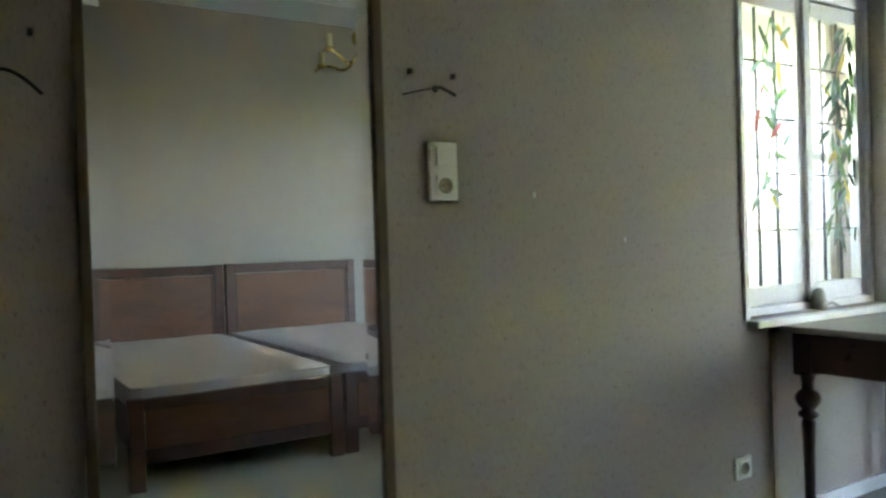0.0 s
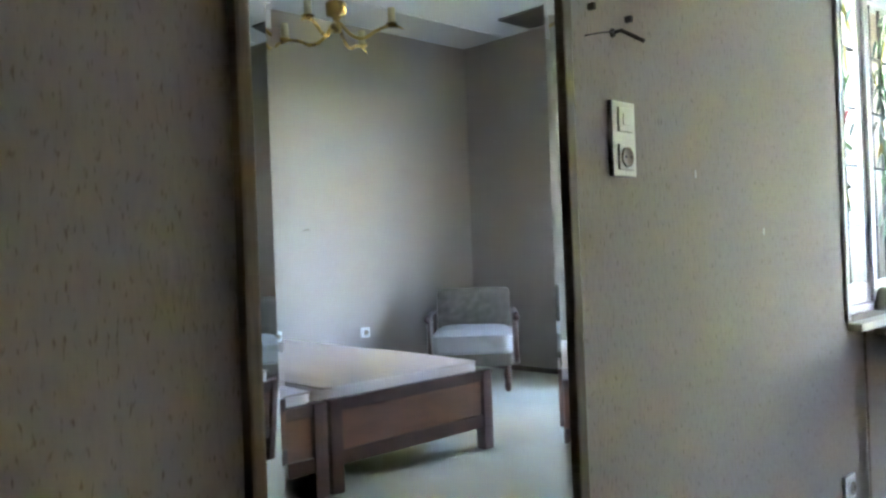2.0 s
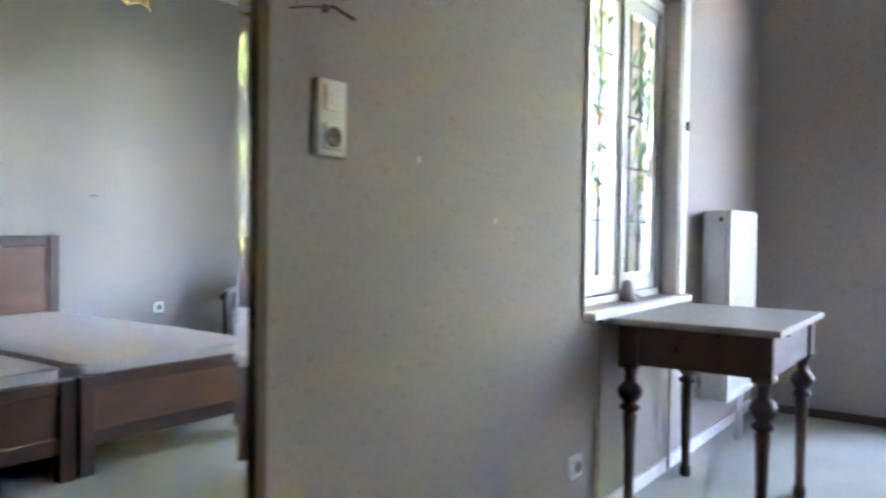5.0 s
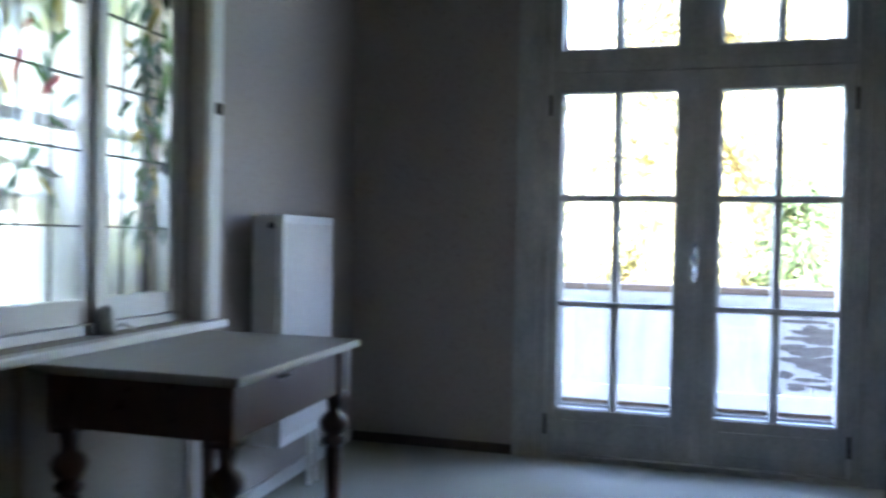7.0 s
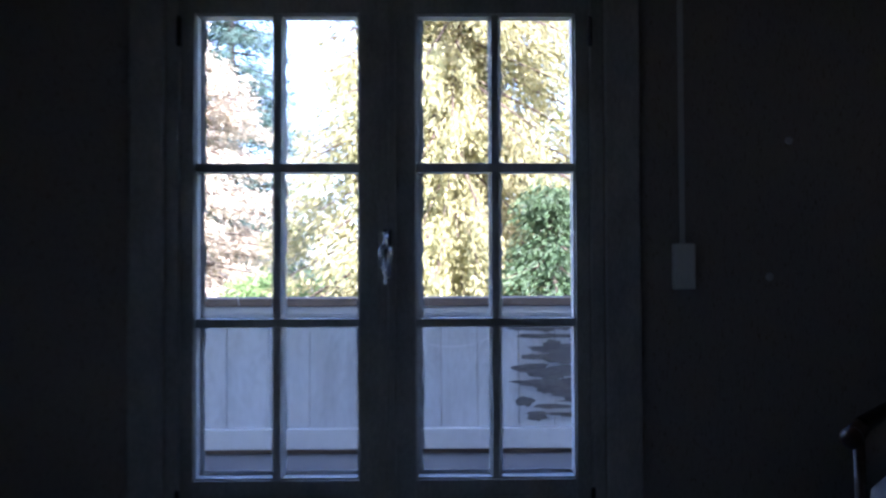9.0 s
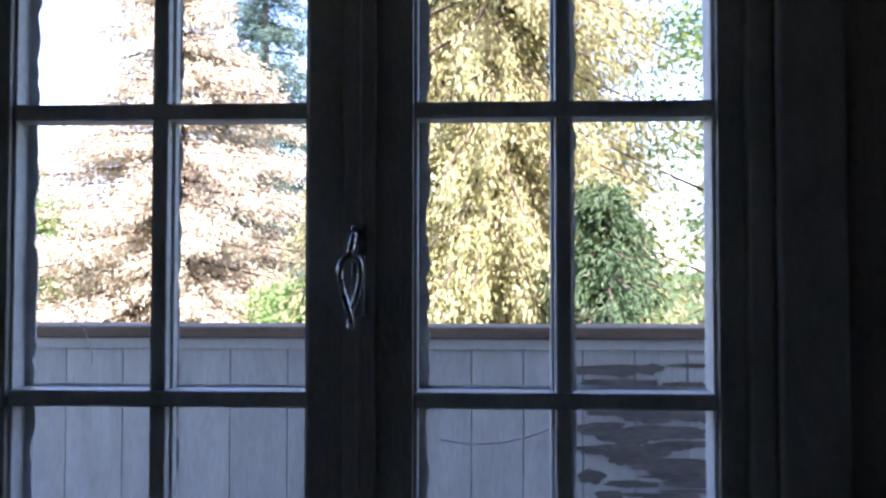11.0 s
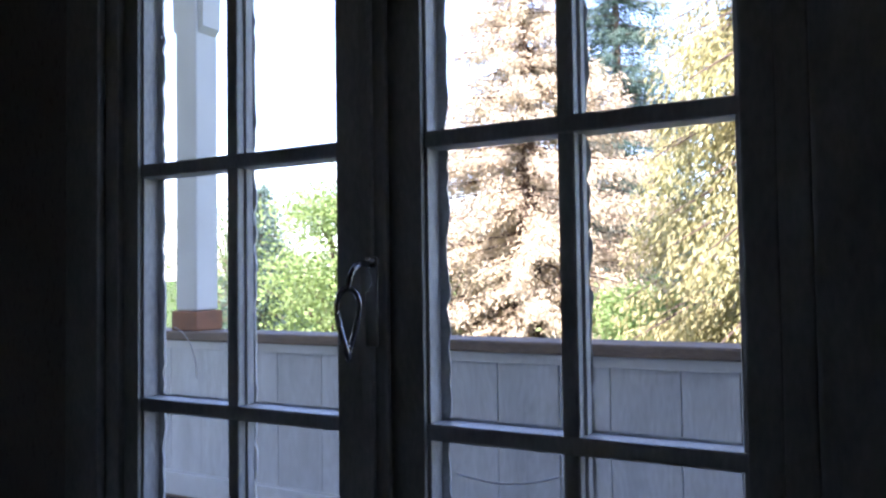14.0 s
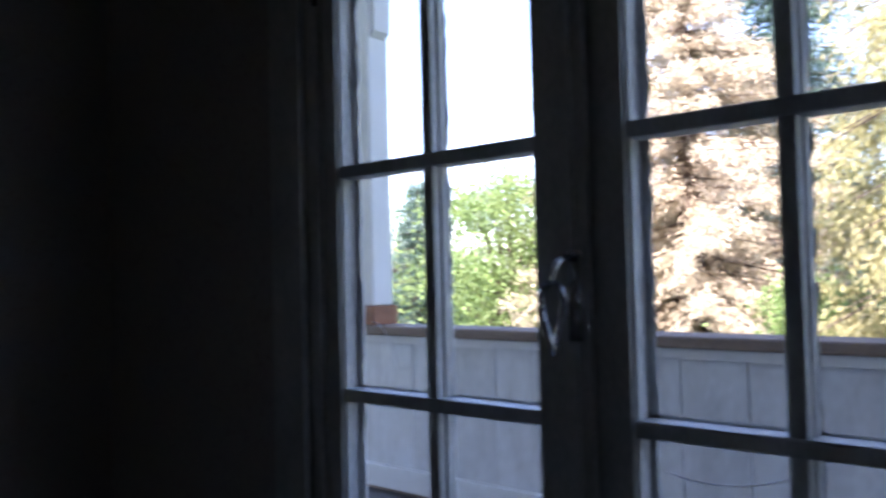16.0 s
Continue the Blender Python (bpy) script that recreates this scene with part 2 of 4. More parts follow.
def box(bm, x0, x1, y0, y1, z0, z1, bevel=0.0):
    c = Matrix.Translation(((x0 + x1) / 2, (y0 + y1) / 2, (z0 + z1) / 2)) @ Matrix.Diagonal((x1 - x0, y1 - y0, z1 - z0, 1))
    g = bmesh.ops.create_cube(bm, size=1, matrix=c)
    if bevel:
        es = {e for v in g["verts"] for e in v.link_edges}
        bmesh.ops.bevel(bm, geom=list(es), offset=bevel, segments=2, affect='EDGES', profile=0.6)
    return bm


def boxed(x0, x1, y0, y1, z0, z1, bevel=0.0):
    return box(bmesh.new(), x0, x1, y0, y1, z0, z1, bevel)


def lathe(profile, segments=20, bm=None, m=Matrix()):
    """Turn (radius, height) pairs round z."""
    bm = bm or bmesh.new()
    rings = []
    for r, z in profile:
        rings.append([bm.verts.new(m @ Vector((r * math.cos(2 * math.pi * i / segments), r * math.sin(2 * math.pi * i / segments), z))) for i in range(segments)])
    for a, b in zip(rings, rings[1:]):
        for i in range(segments):
            j = (i + 1) % segments
            bm.faces.new((a[i], a[j], b[j], b[i]))
    bm.faces.new(list(reversed(rings[0])))
    bm.faces.new(rings[-1])
    return bm


def tube(points, radius, segments=8, bm=None):
    """A round rod along points; radius is one number or one for each point."""
    bm = bm or bmesh.new()
    pts = [Vector(p) for p in points]
    rings = []
    for i, p in enumerate(pts):
        d = (pts[min(i + 1, len(pts) - 1)] - pts[max(i - 1, 0)]).normalized()
        u = d.cross(Vector((0.31, 0.2, 0.93))).normalized()
        w = d.cross(u)
        r = radius[i] if isinstance(radius, (list, tuple)) else radius
        rings.append([bm.verts.new(p + (u * math.cos(2 * math.pi * k / segments) + w * math.sin(2 * math.pi * k / segments)) * r) for k in range(segments)])
    for a, b in zip(rings, rings[1:]):
        for i in range(segments):
            j = (i + 1) % segments
            bm.faces.new((a[i], a[j], b[j], b[i]))
    bm.faces.new(list(reversed(rings[0])))
    bm.faces.new(rings[-1])
    bmesh.ops.recalc_face_normals(bm, faces=bm.faces)
    return bm


def curve_points(a, b, c, n=10):
    a, b, c = Vector(a), Vector(b), Vector(c)
    return [a * (1 - t) ** 2 + b * 2 * t * (1 - t) + c * t * t for t in (i / n for i in range(n + 1))]


def wall(name, axis, at, thick, u0, u1, z0, z1, holes, material, label):
    """A wall across an axis, its face at `at`, going on by thick; holes are (u0, u1, z0, z1) and go through it."""
    us = sorted({u0, u1, *(h[0] for h in holes), *(h[1] for h in holes)})
    zs = sorted({z0, z1, *(h[2] for h in holes), *(h[3] for h in holes)})

    def solid(i, j):
        if i < 0 or j < 0 or i >= len(us) - 1 or j >= len(zs) - 1:
            return False
        u, z = (us[i] + us[i + 1]) / 2, (zs[j] + zs[j + 1]) / 2
        return not any(h[0] < u < h[1] and h[2] < z < h[3] for h in holes)

    bm = bmesh.new()
    cache = {}

    def v(u, z, d):
        key = (round(u, 4), round(z, 4), d)
        if key not in cache:
            q = at + (thick if d else 0)
            cache[key] = bm.verts.new((q, u, z) if axis == "x" else (u, q, z))
        return cache[key]

    for i in range(len(us) - 1):
        for j in range(len(zs) - 1):
            if not solid(i, j):
                continue
            a, b, c, d = us[i], us[i + 1], zs[j], zs[j + 1]
            for s in (0, 1):
                bm.faces.new((v(a, c, s), v(b, c, s), v(b, d, s), v(a, d, s)))
            for di, dj, p, q in ((-1, 0, (a, c), (a, d)), (1, 0, (b, c), (b, d)), (0, -1, (a, c), (b, c)), (0, 1, (a, d), (b, d))):
                if not solid(i + di, j + dj):
                    bm.faces.new((v(*p, 0), v(*q, 0), v(*q, 1), v(*p, 1)))
    bmesh.ops.recalc_face_normals(bm, faces=bm.faces)
    ob = part(name, bm, material)
    return tagged(ob, label, "wall", kind="structure")


# ---- the large structure ----
XE, YB, H = 3.655, 3.955, 2.815               # wall of the balcony doors, depth to the headboard wall, ceiling height
ML, MR, MT = -0.860, -0.137, 2.06             # outer edges and top of the big wall mirror
WL, WR, WB, WT = 1.318, 2.260, 0.757, 2.04    # leaded window

wall("wall_1", "y", 0.0, 0.30, -3.2, XE + 0.12, -0.05, H, [(WL, WR, WB, WT)], M_PAPER, "beige flecked wallpapered wall with a leaded window")
wall("wall_2", "x", XE, 0.12, -YB, -0.002, -0.05, H, [(-2.405, -0.972, -0.05, 2.52)], M_PAPER, "beige wallpapered outer wall holding the balcony doors")
wall("wall_3", "x", -3.2, -0.15, -YB, 0.30, -0.05, H, [], M_PAPER, "plain beige wallpapered side wall")
wall("wall_4", "y", -YB - 0.002, -0.2, -3.35, XE + 0.12, -0.05, H, [], M_PAPER, "beige wallpapered wall behind the headboards")

floor = part("floor", boxed(-3.4, XE + 0.119, -YB - 0.2, 0.30, -0.25, 0.0), M_CARPET)
tagged(floor, "pale worn cream fitted carpet", "floor", kind="structure")
bm = boxed(-3.4, XE + 0.12, -YB - 0.2, 0.30, H + 0.004, H + 0.25)
for i in range(5):
    box(bm, -3.19, XE - 0.01, -0.2 - i * 0.82, -0.185 - i * 0.82, H - 0.006, H + 0.006)
ceiling = part("ceiling", bm, M_CEIL)
tagged(ceiling, "off-white panelled ceiling", "ceiling", kind="structure")
# Dark plate on the closed ceiling: the shade inside a missing panel's gap.
gap = part("ceiling_gap_shade", boxed(3.20, 3.60, -3.15, -2.62, H - 0.014, H - 0.002, 0.003), M_GAP_SHADE)
tagged(gap, "dark plate standing in for the shade of a missing ceiling panel", "ceiling gap", kind="structure")
# Out of view; added high up to keep sun off rooms and balcony.
roof = part("roof", boxed(-3.8, 4.2, -6.6, 5.6, 6.2, 6.4, 0.02), M_ROOF)
tagged(roof, "unseen flat tiled roof added to keep the sun off the balcony", "roof", kind="structure")

bm = bmesh.new()
box(bm, XE - 0.016, XE - 0.001, -0.862, -0.018, 0.002, 0.05, 0.003)
box(bm, XE - 0.016, XE - 0.001, -YB + 0.02, -2.53, 0.002, 0.045, 0.003)
box(bm, -3.19, XE - 0.02, -YB + 0.001, -YB + 0.014, 0.002, 0.055, 0.003)
tagged(part("baseboard", bm, M_BASE), "low dark brown wooden baseboard", "baseboard", kind="structure")
bm = boxed(MR + 0.004, XE - 0.02, -0.014, -0.001, 0.002, 0.06, 0.003)
box(bm, -3.19, ML - 0.004, -0.014, -0.001, 0.002, 0.06, 0.003)
tagged(part("baseboard", bm, M_WHITE), "low white painted baseboard", "baseboard", kind="structure")

# ---- tall bevelled mirror standing on the floor against the wall ----
mirror = holder("wall_mirror", pose(0, 0, 0), "tall wall mirror in a thin brown wooden frame", "mirror")
part("backing", boxed(ML + 0.012, MR - 0.012, -0.0075, -0.001, 0.012, MT - 0.012), M_JAMB, mirror)
bm = bmesh.new()
gl0, gl1, gb0, gb1 = ML + 0.022, MR - 0.030, 0.05, MT - 0.03
bm.faces.new([bm.verts.new(p) for p in ((gl0, -0.0085, gb0), (gl1, -0.0085, gb0), (gl1, -0.0085, gb1), (gl0, -0.0085, gb1))])
part("silvering", bm, M_MIRROR, mirror, "silvered back of the mirror")
bm = boxed(gl0, gl1, -0.0170, -0.0095, gb0, gb1)
BEVEL = 0.036
for v in bm.verts:
    if v.co.y < -0.015:
        v.co.x += BEVEL if v.co.x < (gl0 + gl1) / 2 else -BEVEL
        v.co.z += BEVEL if v.co.z < 1 else -BEVEL
part("bevelled_glass", bm, M_PLATE, mirror, "clear plate glass with a wide ground bevel")
part("frame_side", boxed(ML, gl0 + 0.001, -0.024, -0.001, 0.0, MT, 0.005), M_JAMB, mirror)
part("frame_side", boxed(gl1 - 0.001, MR, -0.024, -0.001, 0.0, MT, 0.005), M_JAMB, mirror)
part("frame_top", boxed(gl0 + 0.002, gl1 - 0.002, -0.024, -0.001, gb1, MT, 0.005), M_JAMB, mirror)
part("frame_foot", boxed(gl0 + 0.002, gl1 - 0.002, -0.024, -0.001, 0.0, gb0, 0.005), M_JAMB, mirror)


# ---- glazed balcony doors ----
def pane_grid(parent, y0, y1, z0, z1, ny, nz, x, tk, bar):
    """Bars and panes between them, in a leaf lying across x."""
    for i in range(1, ny):
        y = y0 + (y1 - y0) * i / ny
        bm = boxed(x - tk / 2, x + tk / 2, y - bar / 2, y + bar / 2, z0, z1, 0.005)
        box(bm, x - tk / 2 + 0.020, x + tk / 2 - 0.008, y - bar / 2 - 0.006, y + bar / 2 + 0.006, z0, z1, 0.002)
        part("glazing_bar", bm, M_BAR, parent)
    for j in range(1, nz):
        z = z0 + (z1 - z0) * j / nz
        bm = boxed(x - tk / 2 - 0.003, x + tk / 2 + 0.003, y0, y1, z - bar / 2, z + bar / 2, 0.005)
        part("glazing_bar", bm, M_BAR, parent)
    gx = x + tk / 2 - 0.010
    for i in range(ny):
        for j in range(nz):
            a, b = y0 + (y1 - y0) * i / ny, y0 + (y1 - y0) * (i + 1) / ny
            c, d = z0 + (z1 - z0) * j / nz, z0 + (z1 - z0) * (j + 1) / nz
            g = part("pane", boxed(gx - 0.0015, gx + 0.0015, a, b, c, d), M_GLASS, parent)
            g.visible_shadow = False
            # uneven putty along the outer foot and side of the pane
            rng = random.Random(int(a * 1000) + int(c * 977))
            bm = bmesh.new()
            n = 24
            for (p, q, upright) in ((a, b, False), (c, d, True)):
                prev = None
                for s_ in range(n + 1):
                    u = p + (q - p) * s_ / n
                    w = bar / 2 + 0.004 + (0.010 if upright else 0.003) * rng.random()
                    if upright:
                        pts = ((gx + 0.003, b, u), (gx + 0.003, b - w, u), (gx + 0.010, b - w * 0.9, u))
                    else:
                        pts = ((gx + 0.003, u, c), (gx + 0.003, u, c + w), (gx + 0.010, u, c + w * 0.9))
                    vs = [bm.verts.new(t_) for t_ in pts]
                    if prev:
                        bm.faces.new((prev[0], vs[0], vs[1], prev[1]))
                        bm.faces.new((prev[1], vs[1], vs[2], prev[2]))
                    prev = vs
            part("putty", bm, M_PUTTY, parent)


def door_leaf(parent, y0, y1, g0, g1, zb, zt, gz0, gz1, x, tk, ny, nz, name="door_leaf"):
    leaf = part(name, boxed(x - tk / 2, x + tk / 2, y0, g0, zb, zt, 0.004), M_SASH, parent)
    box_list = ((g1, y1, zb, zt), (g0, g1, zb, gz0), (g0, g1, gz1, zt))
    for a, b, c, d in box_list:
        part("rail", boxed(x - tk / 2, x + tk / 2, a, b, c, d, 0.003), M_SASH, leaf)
    # moulded bead round the glass
    bm = bmesh.new()
    for a, b, c, d in ((g0, g0 + 0.007, gz0, gz1), (g1 - 0.007, g1, gz0, gz1), (g0, g1, gz0, gz0 + 0.007), (g0, g1, gz1 - 0.007, gz1)):
        box(bm, x - tk / 2 + 0.010, x + tk / 2 - 0.006, a, b, c, d, 0.002)
    part("bead", bm, M_BAR, leaf)
    if gz0 > 0.15 and zb < 0.1:
        part("kick_panel", boxed(x - tk / 2 - 0.006, x - tk / 2 + 0.004, g0 + 0.03, g1 - 0.03, zb + 0.05, gz0 - 0.05, 0.004), M_SASH, leaf)
    pane_grid(leaf, g0, g1, gz0, gz1, ny, nz, x, tk - 0.018, 0.030)
    return leaf


def balcony_doors(name, x, y0, ly, ry, label):
    """Two glazed leaves under a transom light; y0 is the opening's edge, ly and ry the glass of the two leaves, all growing with y."""
    d = holder(name, pose(0, 0, 0), label, "balcony door", kind="structure")
    lo, hi = y0
    mid = (ly[0] + ry[1]) / 2
    xc = x + 0.042
    door_leaf(d, mid + 0.003, hi - 0.045, ly[0], ly[1], 0.03, 1.864, 0.243, 1.774, xc, 0.066, 2, 3)
    door_leaf(d, lo + 0.045, mid - 0.003, ry[0], ry[1], 0.03, 1.864, 0.243, 1.774, xc, 0.066, 2, 3)
    part("cover_strip", boxed(x - 0.008, x + 0.007, mid - 0.028, mid + 0.028, 0.035, 1.85, 0.005), M_SASH, d)
    part("cover_strip", boxed(x - 0.008, x + 0.007, mid - 0.028, mid + 0.028, 1.93, 2.45, 0.005), M_SASH, d)
    for a, b, c, e in ((lo + 0.001, lo + 0.043, 0.0, 2.518), (hi - 0.043, hi - 0.001, 0.0, 2.518), (lo + 0.044, hi - 0.044, 2.46, 2.518), (lo + 0.044, hi - 0.044, 1.865, 1.925), (lo + 0.044, hi - 0.044, 0.0, 0.025)):
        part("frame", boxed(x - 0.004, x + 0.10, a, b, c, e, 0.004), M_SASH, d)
    door_leaf(d, mid + 0.003, hi - 0.045, ly[0], ly[1], 1.926, 2.459, 1.972, 2.41, xc, 0.066, 2, 1, "transom_light")
    door_leaf(d, lo + 0.045, mid - 0.003, ry[0], ry[1], 1.926, 2.459, 1.972, 2.41, xc, 0.066, 2, 1, "transom_light")
    for a, b, c, e in ((lo - 0.115, lo - 0.002, 0.001, 2.64), (hi + 0.002, hi + 0.115, 0.001, 2.64), (lo - 0.001, hi + 0.001, 2.525, 2.64)):
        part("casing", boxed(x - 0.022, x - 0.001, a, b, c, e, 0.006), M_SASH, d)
    # drop handle on its plate
    plate = part("handle_plate", boxed(x - 0.014, x - 0.008, mid - 0.014, mid + 0.014, 0.90, 1.06, 0.003), M_STEEL, d)
    bm = tube(curve_points((x - 0.014, mid, 1.045), (x - 0.075, mid, 1.06), (x - 0.078, mid + 0.004, 1.0), 8), 0.006)
    loop = [(x - 0.078 - 0.012 * math.sin(a), mid + 0.004 + 0.017 * math.sin(2 * a) * 0.5 + 0.010 * math.sin(a), 0.945 + 0.060 * math.cos(a)) for a in (i * 2 * math.pi / 20 for i in range(21))]
    tube(loop, 0.0055, 8, bm)
    part("handle", bm, M_STEEL, d, "worn metal drop handle", True)
    tube_bm = tube([(x - 0.012, mid, 0.06), (x - 0.012, mid, 0.9)], 0.005)
    tube([(x - 0.012, mid, 1.06), (x - 0.012, mid, 1.84)], 0.005, 8, tube_bm)
    part("bolt_rod", tube_bm, M_SASH, d)
    for side in (lo + 0.044, hi - 0.044):
        for z in (0.12, 1.66):
            part("hinge", lathe([(0.007, z), (0.008, z + 0.01), (0.008, z + 0.09), (0.004, z + 0.1)], 10, None, Matrix.Translation((x - 0.008, side, 0))), M_IRON, d)
    return d


balcony_doors("door_1", XE - 0.004, (-2.405, -0.972), (-1.602, -1.063), (-2.313, -1.787), "closed white-painted glazed double balcony doors with transom light")

# ---- leaded window between the rooms ----
win = holder("window_1", pose(0, 0, 0), "white casement window with leaded panes and painted leaves", "window", kind="structure")
bm = bmesh.new()
for a, b, c, d in ((WL + 0.001, WL + 0.075, WB, WT), (WR - 0.025, WR - 0.001, WB, WT), (WL + 0.076, WR - 0.026, WB, WB + 0.03), (WL + 0.076, WR - 0.026, WT - 0.05, WT - 0.002)):
    part("window_frame", boxed(a, b, 0.07, 0.15, c, d, 0.004), M_WHITE, win)
part("window_sill", boxed(WL - 0.005, 2.36, -0.045, 0.068, 0.728, 0.756, 0.007), M_WHITE, win)
part("casing", boxed(WR + 0.004, WR + 0.078, -0.022, -0.001, 0.758, 2.18, 0.005), M_WHITE, win)
part("casing", boxed(WL - 0.028, WL - 0.002, -0.012, -0.001, 0.758, 2.18, 0.004), M_WHITE, win)
part("casing", boxed(WL - 0.001, WR + 0.003, -0.015, -0.001, 2.045, 2.18, 0.004), M_WHITE, win)
for z in (1.50,):
    part("catch", boxed(WR + 0.025, WR + 0.06, -0.034, -0.023, z - 0.02, z + 0.02, 0.004), M_IRON, win)
MULL = 1.820
PAINTS = [mat("glass_paint_green", (0.10, 0.24, 0.06), 0.3, bump=0.05), mat("glass_paint_yellow", (0.62, 0.48, 0.10), 0.3, bump=0.05),
          mat("glass_paint_red", (0.55, 0.10, 0.11), 0.3, bump=0.05), mat("glass_paint_dark", (0.04, 0.09, 0.05), 0.3, bump=0.05), mat("glass_paint_teal", (0.22, 0.36, 0.30), 0.3, bump=0.05)]
for p_ in PAINTS:
    nn, ll = p_.node_tree.nodes, p_.node_tree.links
    tl, ms = nn.new("ShaderNodeBsdfTransparent"), nn.new("ShaderNodeMixShader")
    ll.new(nn["Principled BSDF"].inputs["Base Color"].links[0].from_socket, tl.inputs[0])
    ms.inputs[0].default_value = 0.5
    ll.new(nn["Principled BSDF"].outputs[0], ms.inputs[1])
    ll.new(tl.outputs[0], ms.inputs[2])
    ll.new(ms.outputs[0], nn["Material Output"].inputs[0])


def painted_leaf(parent, x, z, length, turn, material):
    bm = bmesh.new()
    n = 7
    left, right = [], []
    for i in range(n + 1):
        t = i / n
        w = 0.30 * length * math.sin(math.pi * t ** 0.75) * (0.85 + 0.15 * math.cos(9 * t))
        bend = 0.16 * length * t * t
        left.append(bm.verts.new((t * length, 0, bend + w / 2)))
        right.append(bm.verts.new((t * length, 0, bend - w / 2)))
    for i in range(n):
        bm.faces.new((left[i], left[i + 1], right[i + 1], right[i]))
    bmesh.ops.remove_doubles(bm, verts=bm.verts, dist=1e-5)
    ob = part("painted_leaf", bm, material, parent)
    ob.matrix_basis = pose(x, 0.0965 + 0.002 * random.random(), z, 0, turn, 0)


for a, b, seed, handed in ((WL + 0.077, MULL - 0.003, 3, 0), (MULL + 0.003, WR - 0.027, 8, 1)):
    sash = part("sash", boxed(a, a + 0.045, 0.085, 0.13, WB + 0.032, WT - 0.052, 0.004), M_WHITE, win)
    bm = bmesh.new()
    z0, z1 = 0.862, 1.93
    part("sash_rail", boxed(b - 0.045, b, 0.085, 0.13, WB + 0.032, WT - 0.052, 0.004), M_WHITE, sash)
    part("sash_rail", boxed(a + 0.046, b - 0.046, 0.085, 0.13, WB + 0.032, z0, 0.004), M_WHITE, sash)
    part("sash_rail", boxed(a + 0.046, b - 0.046, 0.085, 0.13, z1, WT - 0.052, 0.004), M_WHITE, sash)
    g0, g1 = a + 0.045, b - 0.045
    xs = [g0, g0 + (g1 - g0) * 0.30, g0 + (g1 - g0) * 0.66, g1]
    zs = [z0, 1.075, 1.295, 1.508, 1.726, z1]
    for x in xs[1:-1]:
        part("lead_came", boxed(x - 0.003, x + 0.003, 0.100, 0.112, z0, z1, 0.001), M_LEAD, sash)
    for z in zs[1:-1]:
        part("lead_came", boxed(g0, g1, 0.099, 0.113, z - 0.003, z + 0.003, 0.001), M_LEAD, sash)
    for i in range(3):
        for j in range(5):
            g = part("pane", boxed(xs[i], xs[i + 1], 0.1045, 0.1075, zs[j], zs[j + 1]), M_GLASS, sash)
            g.visible_shadow = False
    rng = random.Random(seed)
    stem = [(g0 + (g1 - g0) * ((0.55 if not handed else 0.75) + 0.16 * math.sin(2.2 * t + seed)), 0.098, 1.90 - t * 0.155) for t in range(6)]
    part("painted_stem", tube(stem, 0.003, 6), PAINTS[0], sash)
    for _ in range(30 if not handed else 90):
        t = rng.random()
        lx = g0 + (g1 - g0) * min(0.97, max(0.03, (0.62 if not handed else 0.74) + rng.gauss(0, 0.24 if not handed else 0.17)))
        lz = 1.91 - (0.72 if not handed else 0.86) * t
        paint = rng.choice([0, 0, 1, 1, 3, 4, 2, 4] if not handed else [0, 3, 3, 4, 3, 0, 1, 4])
        ln = 0.065 + 0.08 * rng.random()
        ang = rng.uniform(20, 160)
        ex = lx + ln * math.cos(radians(ang))
        if g0 + 0.004 < ex < g1 - 0.004:
            painted_leaf(sash, lx, lz, ln, ang, PAINTS[paint])
part("mullion_cover", boxed(MULL - 0.022, MULL + 0.022, 0.068, 0.084, WB + 0.032, WT - 0.052, 0.006), M_WHITE, win)
bm = lathe([(0.030, 0), (0.032, 0.02), (0.024, 0.05), (0.018, 0.075), (0.008, 0.085)], 14, None, Matrix.Translation((MULL, 0.045, 0.757)))
part("sash_stop", bm, M_SASH, win, "peeling white sash stop", True)
bm = tube([(MULL + 0.02, 0.05, 0.766), (MULL + 0.06, 0.03, 0.781), (MULL + 0.10, 0.02, 0.763)], 0.006)
part("stay", bm, M_SASH, win)


# Brown strips added to draw the shaded niche edges below the sill.
for x in (1.425, 2.175):
    part("niche_edge_shade", boxed(x - 0.015, x + 0.015, -0.022, -0.0145, 0.004, 0.727, 0.003), M_DRAWER, win, "brown strip below the sill standing in for a shaded edge")

# outer casement of the box window
for a, b, c, d in ((WL + 0.001, WL + 0.05, WB, WT), (WR - 0.05, WR - 0.001, WB, WT), (WL + 0.051, WR - 0.051, WB, WB + 0.045), (WL + 0.051, WR - 0.051, WT - 0.05, WT - 0.002)):
    part("outer_frame", boxed(a, b, 0.235, 0.285, c, d, 0.004), M_WHITE, win)
part("outer_bar", boxed(WL + 0.051, WR - 0.051, 0.240, 0.280, 1.375, 1.410, 0.004), M_WHITE, win)
for x in (1.62, 1.93):
    part("outer_bar", boxed(x - 0.014, x + 0.014, 0.241, 0.279, WB + 0.046, 1.374, 0.004), M_WHITE, win)
    part("outer_bar", boxed(x - 0.014, x + 0.014, 0.241, 0.279, 1.411, WT - 0.051, 0.004), M_WHITE, win)

